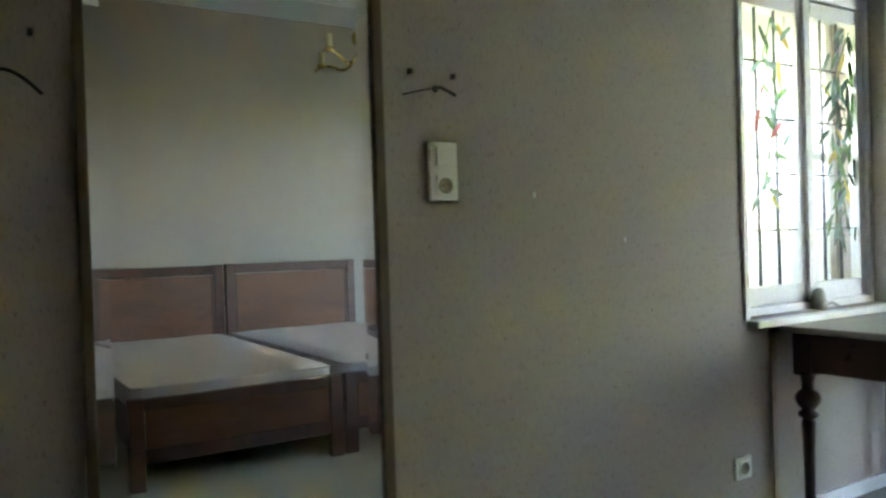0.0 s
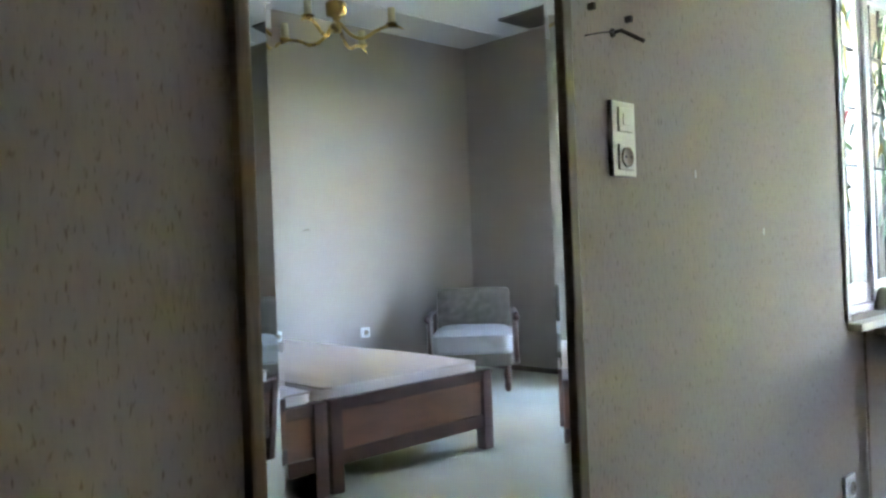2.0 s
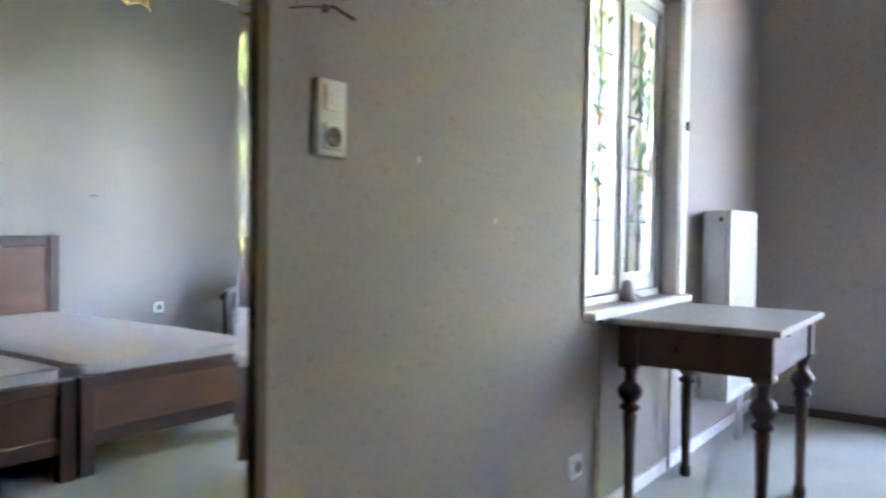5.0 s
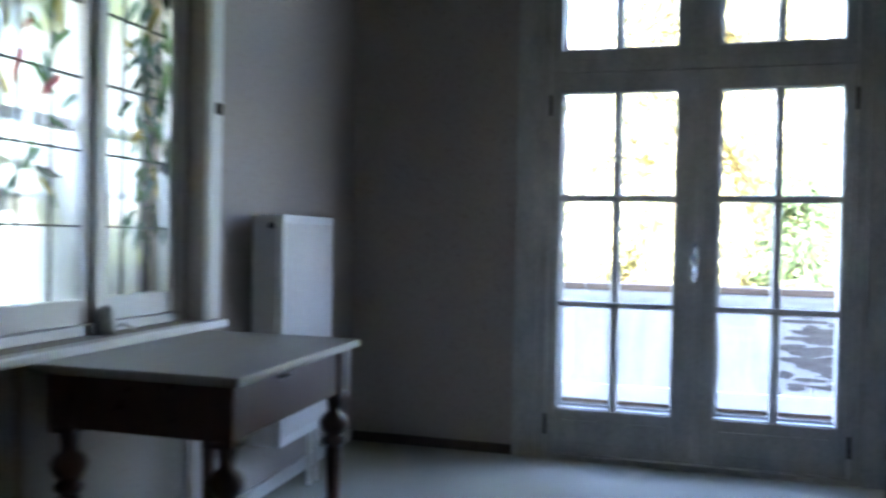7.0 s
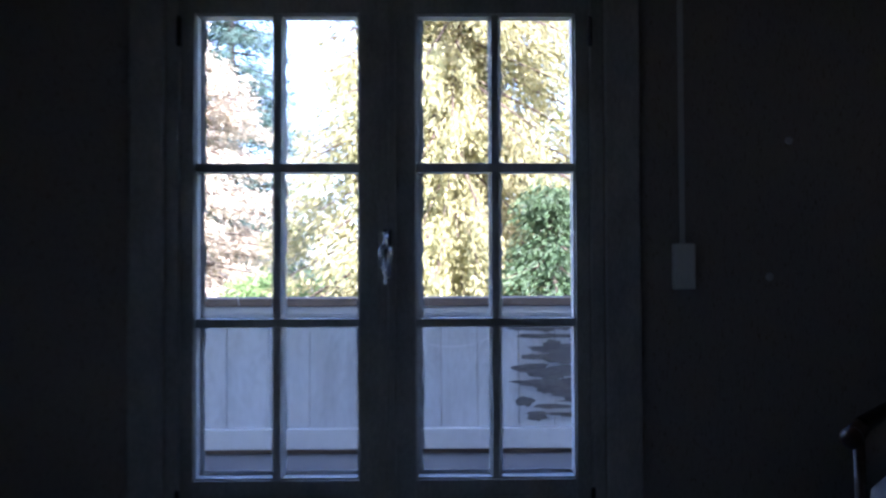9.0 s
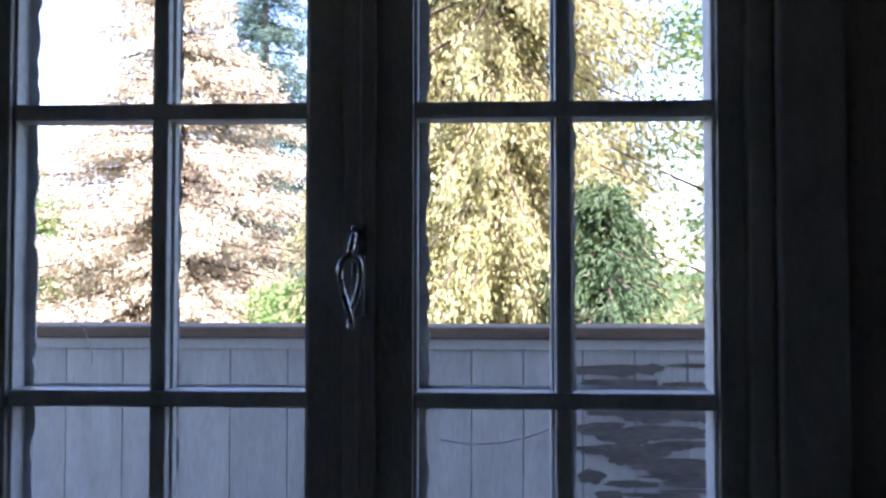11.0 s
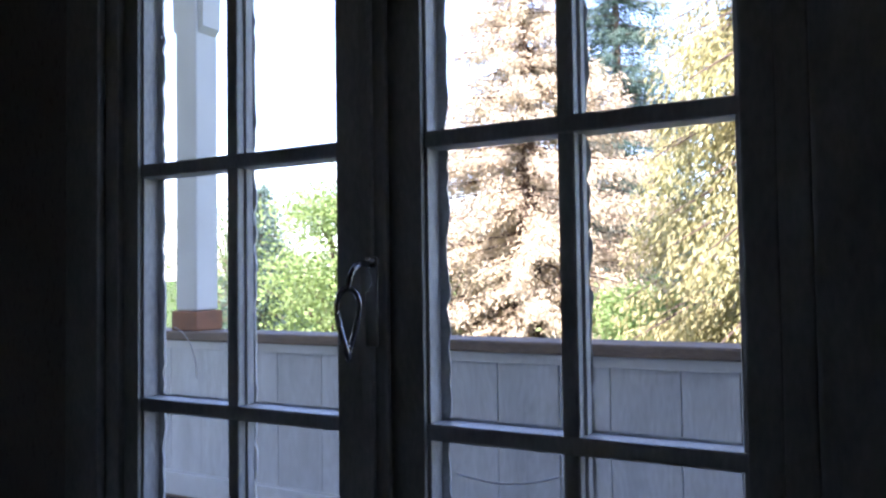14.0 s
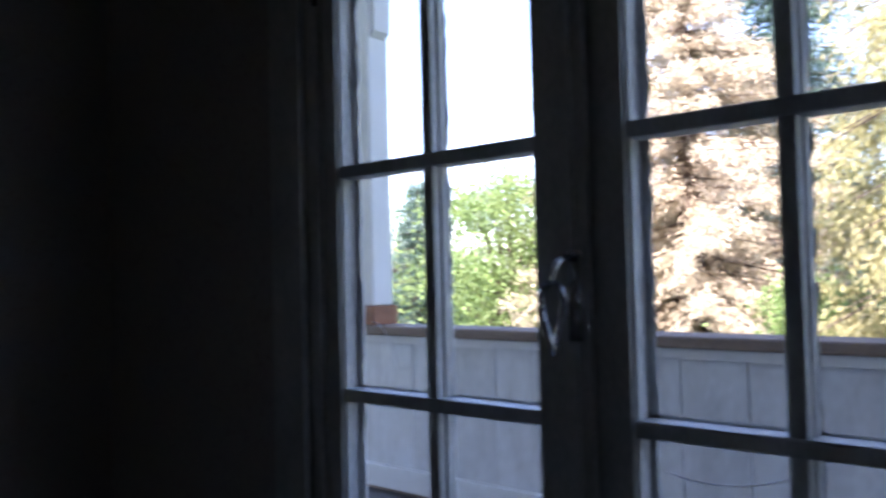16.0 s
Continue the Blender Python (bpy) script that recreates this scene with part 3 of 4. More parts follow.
# ---- wall fittings ----
def screw_plate(name, m, inserts, label):
    """A flush plate of stacked inserts: 'r' a rocker, 's' a socket."""
    hgt = 0.079 * len(inserts)
    d = holder(name, m, label, "switch" if "r" in inserts else "socket")
    part("plate", boxed(-0.0432, 0.0432, -0.011, 0.0, -hgt / 2, hgt / 2, 0.004), M_PLASTIC, d)
    for i, kind_ in enumerate(inserts):
        z = hgt / 2 - 0.0395 - i * 0.078
        if kind_ == "r":
            bm = boxed(-0.026, 0.026, -0.017, -0.0112, z - 0.026, z + 0.026, 0.003)
            part("rocker", bm, M_PLASTIC, d)
            part("label_field", boxed(-0.013, 0.013, -0.019, -0.0172, z - 0.012, z + 0.012, 0.001), M_PLASTIC, d)
        else:
            part("socket_frame", boxed(-0.027, 0.027, -0.016, -0.0112, z - 0.027, z + 0.027, 0.003), M_PLASTIC, d)
            bm = lathe([(0.021, 0), (0.021, 0.003), (0.017, 0.003), (0.016, 0.001)], 24, None, Matrix.Translation((0, -0.0162, z)) @ pose(0, 0, 0, 90))
            part("socket_cup", bm, M_INSERT, d, "darkened socket cup", True)
            for dx in (-0.0095, 0.0095):
                part("contact_hole", lathe([(0.0025, 0), (0.0025, 0.001)], 8, None, Matrix.Translation((dx, -0.0192, z)) @ pose(0, 0, 0, 90)), M_BLACK, d)
    return d


screw_plate("light_switch", pose(0.0445, -0.001, 1.260), "rs", "ivory plastic light switch with socket below on wallpaper")
screw_plate("wall_socket", pose(1.255, -0.001, 0.242), "s", "ivory plastic wall socket low on the wallpaper")
screw_plate("wall_socket", pose(2.42, -YB + 0.001, 0.42, 0, 0, 180), "s", "ivory plastic socket low on the wall behind the beds")


def wall_hook(m, rod, shadow_wire, label):
    """A rosette with a bent rod, and a thin line along the wall for its shadow."""
    d = holder("wall_hook", m, label, "hook", "wall hooks")
    part("rod", tube(rod, 0.0042), M_IRON, d, "", True)
    # Thin dark line laid on the wall as the shadow the hook casts.
    part("shadow_wire", tube(shadow_wire, 0.0016, 6), M_IRON, d, "", True)
    part("rosette", lathe([(0.010, 0), (0.009, 0.004), (0.005, 0.006)], 12, None, pose(0, 0, 0, 90)), M_IRON, d)


wall_hook(pose(0.030, -0.001, 1.482), [(0, 0, 0), (0.004, -0.02, 0.002), (0.026, -0.06, -0.026)], curve_points((0, -0.006, 0), (-0.04, -0.008, -0.004), (-0.10, -0.003, -0.022), 8), "straight dark iron hook with its thin shadow on the wallpaper")
wall_hook(pose(-1.005, -0.001, 1.44), curve_points((0, 0, 0), (0.03, -0.05, 0.01), (0.085, -0.05, -0.05), 9), curve_points((0, -0.006, 0), (-0.03, -0.01, 0.004), (-0.07, -0.003, -0.02), 8), "bent dark iron coat hook on the wallpaper")
for x, z in ((-0.051, 1.521), (0.083, 1.518), (-0.935, 1.522)):
    n_ = holder("nail", pose(x, -0.001, z), "small bent iron nail in the wallpaper", "nail", "wall nails")
    part("shank", boxed(-0.005, 0.005, -0.016, 0, -0.007, 0.007, 0.002), M_IRON, n_)
for x, z, r in ((0.72, 1.06, 0.003), (0.36, 1.20, 0.003)):
    scuff = part("wall_scuff", boxed(x - r, x + r, -0.0015, -0.0003, z - 3 * r, z + 3 * r), M_PUTTY)
    tagged(scuff, "small pale scuff in the wallpaper", "scuff")
for x, z in ((1.91, 1.222),):
    s = part("wall_hook", tube(curve_points((x - 0.03, -YB + 0.002, z), (x, -YB + 0.03, z + 0.012), (x + 0.03, -YB + 0.006, z), 6), 0.004), M_IRON)
    tagged(s, "small dark iron picture hook on the wall", "hook")

# roller shutter strap beside the balcony doors
strap = holder("shutter_strap", pose(XE, -2.66, 0), "white shutter strap with winder box on the wall", "shutter strap")
part("strap", boxed(-0.010, -0.006, -0.009, 0.009, 1.0, 2.50), M_WHITE, strap)
part("winder_box", boxed(-0.04, -0.001, -0.035, 0.035, 0.86, 1.01, 0.008), M_PLASTIC, strap)
part("guide", boxed(-0.035, -0.001, -0.03, 0.03, 2.47, 2.53, 0.006), M_IRON, strap)
for y, z in ((-3.02, 1.35), (-3.62, 1.95), (-2.95, 0.9)):
    s = part("wall_scuff", lathe([(0.014, 0), (0.010, 0.002)], 10, None, pose(XE - 0.001, y, z, 0, -90)), M_PUTTY)
    tagged(s, "small pale plaster spot on the wallpaper", "scuff")


# ---- radiator ----
rad = holder("radiator", pose(2.533, -0.167, -0.034), "tall white enamelled panel radiator on the wall", "radiator")
part("front_panel", boxed(0, 0.475, 0, 0.022, 0.285, 1.172, 0.006), M_RAD, rad)
part("back_panel", boxed(0.004, 0.471, 0.112, 0.132, 0.29, 1.168, 0.005), M_RAD, rad)
for x in (0.0, 0.463):
    part("side_cover", boxed(x, x + 0.012, 0.0235, 0.1105, 0.288, 1.165, 0.003), M_RAD, rad)
bm = boxed(0.013, 0.462, 0.024, 0.110, 1.155, 1.166)
for i in range(20):
    box(bm, 0.022 + i * 0.022, 0.034 + i * 0.022, 0.028, 0.106, 1.1665, 1.170)
part("top_grille", bm, M_RAD, rad)
for i in range(13):
    part("rib", boxed(0.03 + i * 0.0335, 0.045 + i * 0.0335, -0.005, 0.002, 0.32, 1.14, 0.002), M_RAD, rad)
bm = lathe([(0.012, 0), (0.012, 0.008), (0.006, 0.01), (0.006, 0.016)], 12, None, pose(0.0, 0.048, 1.13, 0, -90))
part("vent_plug", bm, M_BLACK, rad, "dark vent plug", True)
for z in (0.35, 1.09):
    part("bracket", boxed(0.1, 0.13, 0.1325, 0.166, z - 0.02, z + 0.02, 0.003), M_IRON, rad)
    part("bracket", boxed(0.34, 0.37, 0.1325, 0.166, z - 0.02, z + 0.02, 0.003), M_IRON, rad)
bm = tube([(0.44, 0.05, 0.29), (0.44, 0.05, 0.16), (0.44, 0.05, 0.034)], 0.011)
tube([(0.37, 0.05, 0.29), (0.37, 0.05, 0.034)], 0.011, 8, bm)
part("pipe", bm, M_RAD, rad, "", True)
part("valve", lathe([(0.018, 0), (0.02, 0.02), (0.016, 0.05)], 14, None, pose(0.44, 0.03, 0.2, 90)), M_PLASTIC, rad, "plastic valve head", True)


# ---- side table with turned legs ----
table = holder("side_table", pose(1.450, -0.607, -0.060), "dark wooden side table with turned legs and drawer", "table")
TW, TD = 0.772, 0.575
part("tabletop", boxed(0, TW, 0, TD, 0.765, 0.790, 0.007), M_TOP, table, "worn glossy dark tabletop, greyed for the sky's reflection")
part("apron", boxed(0.04, 0.060, 0.05, TD - 0.05, 0.625, 0.764, 0.003), M_DARKWOOD, table)
part("apron", boxed(0.061, TW - 0.061, TD - 0.06, TD - 0.04, 0.625, 0.764, 0.003), M_DARKWOOD, table)
part("apron", boxed(0.061, TW - 0.061, 0.04, 0.055, 0.625, 0.764, 0.003), M_DARKWOOD, table)
drawer = part("drawer", boxed(TW - 0.06, TW - 0.024, 0.10, TD - 0.10, 0.655, 0.758, 0.005), M_DRAWER, table, "lighter drawer front")
part("drawer_knob", lathe([(0.010, 0), (0.008, 0.012), (0.024, 0.02), (0.022, 0.03), (0.006, 0.036)], 14, None, pose(TW - 0.024, TD / 2, 0.708, 0, 90)), M_STEEL, drawer, "", True)
part("drawer_frame", boxed(TW - 0.062, TW - 0.008, 0.03, TD - 0.03, 0.618, 0.640, 0.004), M_DRAWER, table)
LEG = [(0.020, 0.06), (0.024, 0.075), (0.024, 0.10), (0.017, 0.11), (0.0175, 0.20), (0.021, 0.36), (0.025, 0.445), (0.019, 0.452), (0.034, 0.462), (0.036, 0.475), (0.022, 0.487),
       (0.034, 0.50), (0.044, 0.518), (0.045, 0.532), (0.036, 0.55), (0.021, 0.562), (0.022, 0.585), (0.027, 0.61), (0.040, 0.622), (0.040, 0.632)]
for x in (0.063, TW - 0.063):
    for y in (0.063, TD - 0.063):
        bm = lathe(LEG, 22, None, Matrix.Translation((x, y, 0)))
        leg = part("leg", bm, M_DARKWOOD, table, "", True)
        part("leg_block", boxed(x - 0.034, x + 0.034, y - 0.034, y + 0.034, 0.612, 0.764, 0.004), M_DARKWOOD, leg)


# ---- beds ----
def cushion(w, d, h, puff=0.02, n=16):
    """A soft block with rounded edges and a slightly domed top, from its corner at 0."""
    bm = boxed(0, w, 0, d, 0, h)
    bmesh.ops.subdivide_edges(bm, edges=bm.edges, cuts=n, use_grid_fill=True)
    for v in bm.verts:
        u, t, s_ = v.co.x / w * 2 - 1, v.co.y / d * 2 - 1, v.co.z / h * 2 - 1
        e = 0.012
        dome = (1 - u ** 4) * (1 - t ** 4)
        sag = 0.006 * noise.noise(Vector((v.co.x * 4, v.co.y * 4, w)))
        if s_ > 0.9:
            v.co.z += puff * dome + sag - (1 - (1 - abs(u) ** 24) * (1 - abs(t) ** 24)) * e
        v.co.x -= u * e * max(0, abs(s_) ** 6 + abs(t) ** 24 - 0.4) * (abs(u) > 0.98)
        v.co.y -= t * e * max(0, abs(s_) ** 6 + abs(u) ** 24 - 0.4) * (abs(t) > 0.98)
    bmesh.ops.recalc_face_normals(bm, faces=bm.faces)
    return bm


def rim(w, d, z, r=0.006):
    e = 0.004
    return tube([(e, e, z), (w - e, e, z), (w - e, d - e, z), (e, d - e, z), (e, e, z)], r, 8)


BW, BL = 1.03, 2.05


def bed():
    b = holder("bed", pose(0.602 + BW, -1.892, 0, 0, 0, 180), "walnut-brown wooden single bed with panelled headboard", "bed", "pair of beds")
    foot = part("footboard", boxed(0.075, BW - 0.075, 0.012, 0.034, 0.13, 0.365, 0.002), M_BEDPANEL, b)
    part("foot_rail", boxed(0.068, BW - 0.068, 0.006, 0.045, 0.355, 0.410, 0.006), M_BED, foot)
    part("foot_rail", boxed(0.068, BW - 0.068, 0.006, 0.045, 0.118, 0.185, 0.005), M_BED, foot)
    for x in (0.0, BW - 0.068):
        part("leg", boxed(x, x + 0.067, 0.0, 0.06, 0.0, 0.412, 0.006), M_BED, b)
        part("head_post", boxed(x, x + 0.067, BL - 0.05, BL, 0.0, 0.955, 0.006), M_BED, b)
        part("side_rail", boxed(x + 0.02, x + 0.045, 0.061, BL - 0.051, 0.175, 0.36, 0.004), M_BED, b)
    head = part("headboard", boxed(0.068, BW - 0.068, BL - 0.040, BL - 0.018, 0.34, 0.88, 0.002), M_BEDPANEL, b)
    part("head_rail", boxed(0.068, BW - 0.068, BL - 0.048, BL - 0.004, 0.885, 0.952, 0.006), M_BED, head)
    part("head_rail", boxed(0.068, BW - 0.068, BL - 0.048, BL - 0.004, 0.28, 0.36, 0.005), M_BED, head)
    part("head_rail", boxed(0.069, 0.088, BL - 0.046, BL - 0.006, 0.365, 0.88, 0.004), M_BED, head)
    part("head_rail", boxed(BW - 0.088, BW - 0.069, BL - 0.046, BL - 0.006, 0.365, 0.88, 0.004), M_BED, head)
    for i in range(10):
        part("slat", boxed(0.046, BW - 0.046, 0.15 + i * 0.19, 0.22 + i * 0.19, 0.270, 0.288, 0.003), M_BED, b)
    return b


def mattress(m):
    t = holder("mattress", m, "bare pale pinkish mattress lying on the bed", "mattress", "pair of mattresses")
    w, d, h = BW - 0.055, BL - 0.125, 0.175
    core = part("core", cushion(w, d, h), M_MATTRESS, t, "", True)
    part("piping", rim(w, d, h - 0.016, 0.005), M_PIPING, core)
    part("piping", rim(w, d, 0.02, 0.005), M_PIPING, core)


first_bed = bed()
copy_thing(first_bed, pose(-0.447 + BW, -1.885, 0, 0, 0, 180))
mattress(pose(0.602 + BW - 0.028, -1.967, 0.289, 0, 0, 180))
mattress(pose(-0.447 + BW - 0.028, -1.957, 0.289, 0, 0, 180))


# ---- armchairs ----
def armchair(m):
    c = holder("armchair", m, "low upholstered armchair with thin wooden arms", "armchair")
    seat = part("seat", cushion(0.58, 0.56, 0.15, 0.03, 10), M_SEAT, c, "faded grey-white seat cushion", True)
    seat.matrix_basis = pose(-0.29, -0.30, 0.28)
    part("seat_frame", boxed(-0.28, 0.28, -0.285, 0.25, 0.19, 0.279, 0.012), M_UPHOL, c)
    back = part("backrest", cushion(0.56, 0.32, 0.11, 0.02, 10), M_UPHOL, c, "", True)
    back.matrix_basis = pose(-0.28, 0.235, 0.40, 78, 0, 0)
    for s_ in (-1, 1):
        arm = part("arm", tube([(s_ * 0.315, 0.28, 0.55), (s_ * 0.32, 0.05, 0.555), (s_ * 0.322, -0.18, 0.55), (s_ * 0.322, -0.27, 0.535)], [0.016, 0.018, 0.021, 0.024], 12), M_DARKWOOD, c, "", True)
        part("arm_post", tube([(s_ * 0.318, -0.21, 0.20), (s_ * 0.318, -0.215, 0.35), (s_ * 0.322, -0.22, 0.535)], [0.02, 0.014, 0.013], 12), M_DARKWOOD, c, "", True)
        part("arm_knob", lathe([(0.01, 0), (0.024, 0.01), (0.026, 0.024), (0.012, 0.036)], 14, None, pose(s_ * 0.322, -0.262, 0.535, 90)), M_DARKWOOD, arm, "", True)
        part("arm_post", tube([(s_ * 0.31, 0.26, 0.18), (s_ * 0.315, 0.275, 0.55)], 0.016, 12), M_DARKWOOD, c, "", True)
        for y in (-0.24, 0.22):
            part("leg", lathe([(0.017, 0), (0.024, 0.02), (0.026, 0.05), (0.018, 0.075), (0.03, 0.10), (0.032, 0.14), (0.022, 0.16), (0.026, 0.20)], 16, None, Matrix.Translation((s_ * 0.245, y, 0))), M_DARKWOOD, c, "", True)
    return c


armchair(pose(2.90, -3.24, 0, 0, 0, -132))

# ---- brass chandelier ----
lamp = holder("chandelier", pose(0.825, -2.035, 2.14, 0, 0, -54), "brass chandelier with four curved candle arms", "chandelier")
part("stem", tube([(0, 0, 0.06), (0, 0, H - 2.14)], 0.006), M_BRASS, lamp)
part("ceiling_rose", lathe([(0.05, 0.61), (0.055, 0.64), (0.04, 0.674)], 20), M_BRASS, lamp, "", True)
part("hub", lathe([(0.012, -0.075), (0.022, -0.065), (0.026, -0.04), (0.016, -0.02), (0.020, 0.0), (0.046, 0.008), (0.050, 0.06), (0.040, 0.068), (0.008, 0.075)], 22), M_BRASS, lamp, "", True)
for i in range(4):
    a = radians(27 + 90 * i)
    u = Vector((math.cos(a), math.sin(a), 0))
    p0, p1, p2 = u * 0.02 + Vector((0, 0, -0.03)), u * 0.10 + Vector((0, 0, -0.16)), u * 0.19 + Vector((0, 0, -0.09))
    pts = curve_points(p0, p1, p2, 8) + [u * 0.25 + Vector((0, 0, -0.075)), u * 0.31 + Vector((0, 0, -0.085)), u * 0.33 + Vector((0, 0, -0.10))]
    arm = part("arm", tube(pts, [0.008] * 9 + [0.007, 0.006, 0.004], 10), M_BRASS, lamp, "", True)
    mt = Matrix.Translation(u * 0.275 + Vector((0, 0, -0.080)))
    part("cup", lathe([(0.012, 0), (0.026, 0.008), (0.028, 0.014), (0.018, 0.016)], 16, None, mt), M_BRASS, arm, "", True)
    part("candle_sleeve", lathe([(0.017, 0.0165), (0.017, 0.085), (0.013, 0.086)], 16, None, mt), M_CANDLE, arm, "", True)


# ---- balcony ----
XP = 5.18
deck = part("balcony_floor", boxed(XE + 0.12, XP + 0.25, -6.4, 5.4, -0.3, -0.03), M_DECK)
tagged(deck, "grey concrete balcony floor", "floor", kind="structure")
facade = part("wall_8", boxed(XE - 0.2, XE + 0.12, -6.4, -YB - 0.204, -3.6, H + 0.25), M_RENDER)
tagged(facade, "white rendered outer house wall", "wall", kind="structure")
house = part("wall_9", boxed(-3.4, XE + 0.118, -4.3, 0.30, -3.6, -0.252), M_RENDER)
tagged(house, "white rendered lower house storey", "wall", kind="structure")
# Unseen block above the rooms, added to cut sun and sky light outside.
upper = part("shade_storey", boxed(-3.4, XE + 0.12, -6.4, 5.4, H + 0.252, 6.198), M_RENDER)
tagged(upper, "unseen white upper storey added to shade balcony and loggia", "wall", kind="structure")

par = holder("parapet", pose(0, 0, 0), "white boarded balcony parapet with weathered cap rail", "parapet", kind="structure")
part("cap_rail", boxed(XP - 0.03, XP + 0.17, -6.4, 5.4, 0.735, 0.780, 0.01), M_RAIL, par, "grey-brown weathered wooden cap rail")
part("top_band", boxed(XP - 0.008, XP + 0.10, -6.4, 5.4, 0.62 + 0.075, 0.734, 0.004), M_RENDER, par)
part("bottom_band", boxed(XP - 0.02, XP + 0.10, -6.4, 5.4, 0.0, 0.105, 0.005), M_RENDER, par)
part("core", boxed(XP + 0.03, XP + 0.14, -6.4, 5.4, -0.03, 0.733), M_RAIL, par)
rng = random.Random(5)
y = -6.38
widths = [0.19, 0.215, 0.245]
board_mesh = {}
for w in widths:
    board_mesh[w] = mesh_of(boxed(0, 0.022, 0.0015, w - 0.0015, 0.106, 0.694, 0.003), "board", M_BOARD)
while y < 5.2:
    w = rng.choice(widths)
    piece("board", board_mesh[w], par, pose(XP + 0.006 + 0.004 * rng.random(), y, 0, 0, 0, 0))
    y += w
# flaked paint: ragged bare patches on the boards
for i in range(70):
    cy, cz = rng.uniform(-3.0, -2.32), rng.uniform(0.16, 0.64)
    bm = bmesh.new()
    ring = []
    for k in range(18):
        a = 2 * math.pi * k / 18
        r = 1 + 0.5 * noise.noise(Vector((math.cos(a) * 2, math.sin(a) * 2, i * 3.3)))
        ring.append(bm.verts.new((XP + 0.0035 - 0.00008 * i, cy + (0.05 + 0.05 * (i % 3)) * r * math.cos(a), cz + (0.007 + 0.006 * (i % 4)) * r * math.sin(a))))
    f = bm.faces.new(ring)
    g = bmesh.ops.extrude_face_region(bm, geom=[f])
    bmesh.ops.translate(bm, vec=(0.004, 0, 0), verts=[e for e in g["geom"] if isinstance(e, bmesh.types.BMVert)])
    bmesh.ops.recalc_face_normals(bm, faces=bm.faces)
    part("bare_patch", bm, M_PEEL, par, "ragged patch of bare wood")


def balcony_post(y):
    p = holder("balcony_post", pose(XP + 0.07, y, 0), "white square balcony post with curved bracket and brown foot", "post", "balcony posts")
    part("foot", boxed(-0.085, 0.085, -0.085, 0.085, 0.781, 0.875, 0.008), M_PLINTH, p, "flaking terracotta-brown foot")
    part("shaft", boxed(-0.07, 0.07, -0.07, 0.07, 0.876, 3.90, 0.012), M_RENDER, p)
    for s_ in (-1, 1):
        bm = bmesh.new()
        ring = [(s_ * 0.071, 2.22)]
        for k in range(13):
            t = k / 12
            ring.append((s_ * (0.10 + 0.85 * (1 - math.cos(t * math.pi / 2))), 2.25 + 1.5 * math.sin(t * math.pi / 2)))
        ring += [(s_ * 0.95, 3.897), (s_ * 0.071, 3.897)]
        lo = [bm.verts.new((-0.055, a, b)) for a, b in ring]
        hi = [bm.verts.new((0.055, a, b)) for a, b in ring]
        bm.faces.new(lo)
        bm.faces.new(list(reversed(hi)))
        for i in range(len(ring)):
            j = (i + 1) % len(ring)
            bm.faces.new((lo[i], hi[i], hi[j], lo[j]))
        bmesh.ops.recalc_face_normals(bm, faces=bm.faces)
        part("bracket", bm, M_RENDER, p)


balcony_post(0.435)
balcony_post(-4.3)
beam = part("balcony_beam", boxed(XP, XP + 0.14, -6.4, 5.4, 3.902, 4.10, 0.01), M_RENDER)
tagged(beam, "white beam above the balcony posts", "beam", kind="structure")

# boarded screen and lean-to roof of the side loggia, seen through the leaded window
loggia = part("balcony_floor", boxed(-1.2, 3.04, 0.302, 1.60, -0.3, -0.03), M_DECK)
tagged(loggia, "grey concrete floor of the side loggia", "floor", kind="structure")
screen = holder("boarded_screen", pose(0, 1.42, 0), "white painted board screen round the side loggia", "screen", kind="structure")
part("rail", boxed(-1.0, 2.91, 0.024, 0.07, 0.15, 0.24, 0.004), M_RENDER, screen)
part("rail", boxed(-1.0, 2.91, 0.024, 0.07, 1.15, 1.24, 0.004), M_RENDER, screen)
part("cap_rail", boxed(-1.0, 2.91, -0.02, 0.09, 1.371, 1.40, 0.006), M_RENDER, screen)
for w in widths:
    board_mesh[w] = mesh_of(boxed(0.002, w - 0.002, 0.0, 0.022, -0.03, 1.37, 0.003), "board", M_BOARD)
x = -1.0
while x < 2.67:
    w = rng.choice(widths)
    piece("board", board_mesh[w], screen, pose(x, 0.004 * rng.random(), 0))
    x += w
lean_to = part("loggia_roof", boxed(-1.2, 3.04, 0.302, 1.75, 2.45, 2.55, 0.01), M_RENDER)
tagged(lean_to, "white boarded lean-to roof over the loggia", "roof", kind="structure")
wall("wall_5", "x", 2.92, 0.12, 0.302, 1.60, -0.03, 2.449, [], M_RENDER, "white rendered end wall shutting daylight out of the loggia")
# Unseen end, added to close the loggia and dim the leaded window.
wall("wall_6", "x", -1.10, -0.10, 0.302, 1.60, -0.03, 2.449, [], M_RENDER, "white rendered end wall shutting daylight out of the loggia")
fascia = part("loggia_beam", boxed(-1.09, 2.91, 1.50, 1.60, 2.03, 2.448, 0.006), M_RENDER)
tagged(fascia, "white boarded beam under the loggia roof", "beam", kind="structure")
for x in (-0.6, 1.75):
    lp = part("loggia_post", boxed(x - 0.05, x + 0.05, 1.512, 1.60, -0.03, 2.028, 0.008), M_RENDER)
    tagged(lp, "white square post of the side loggia", "post", group="loggia posts")

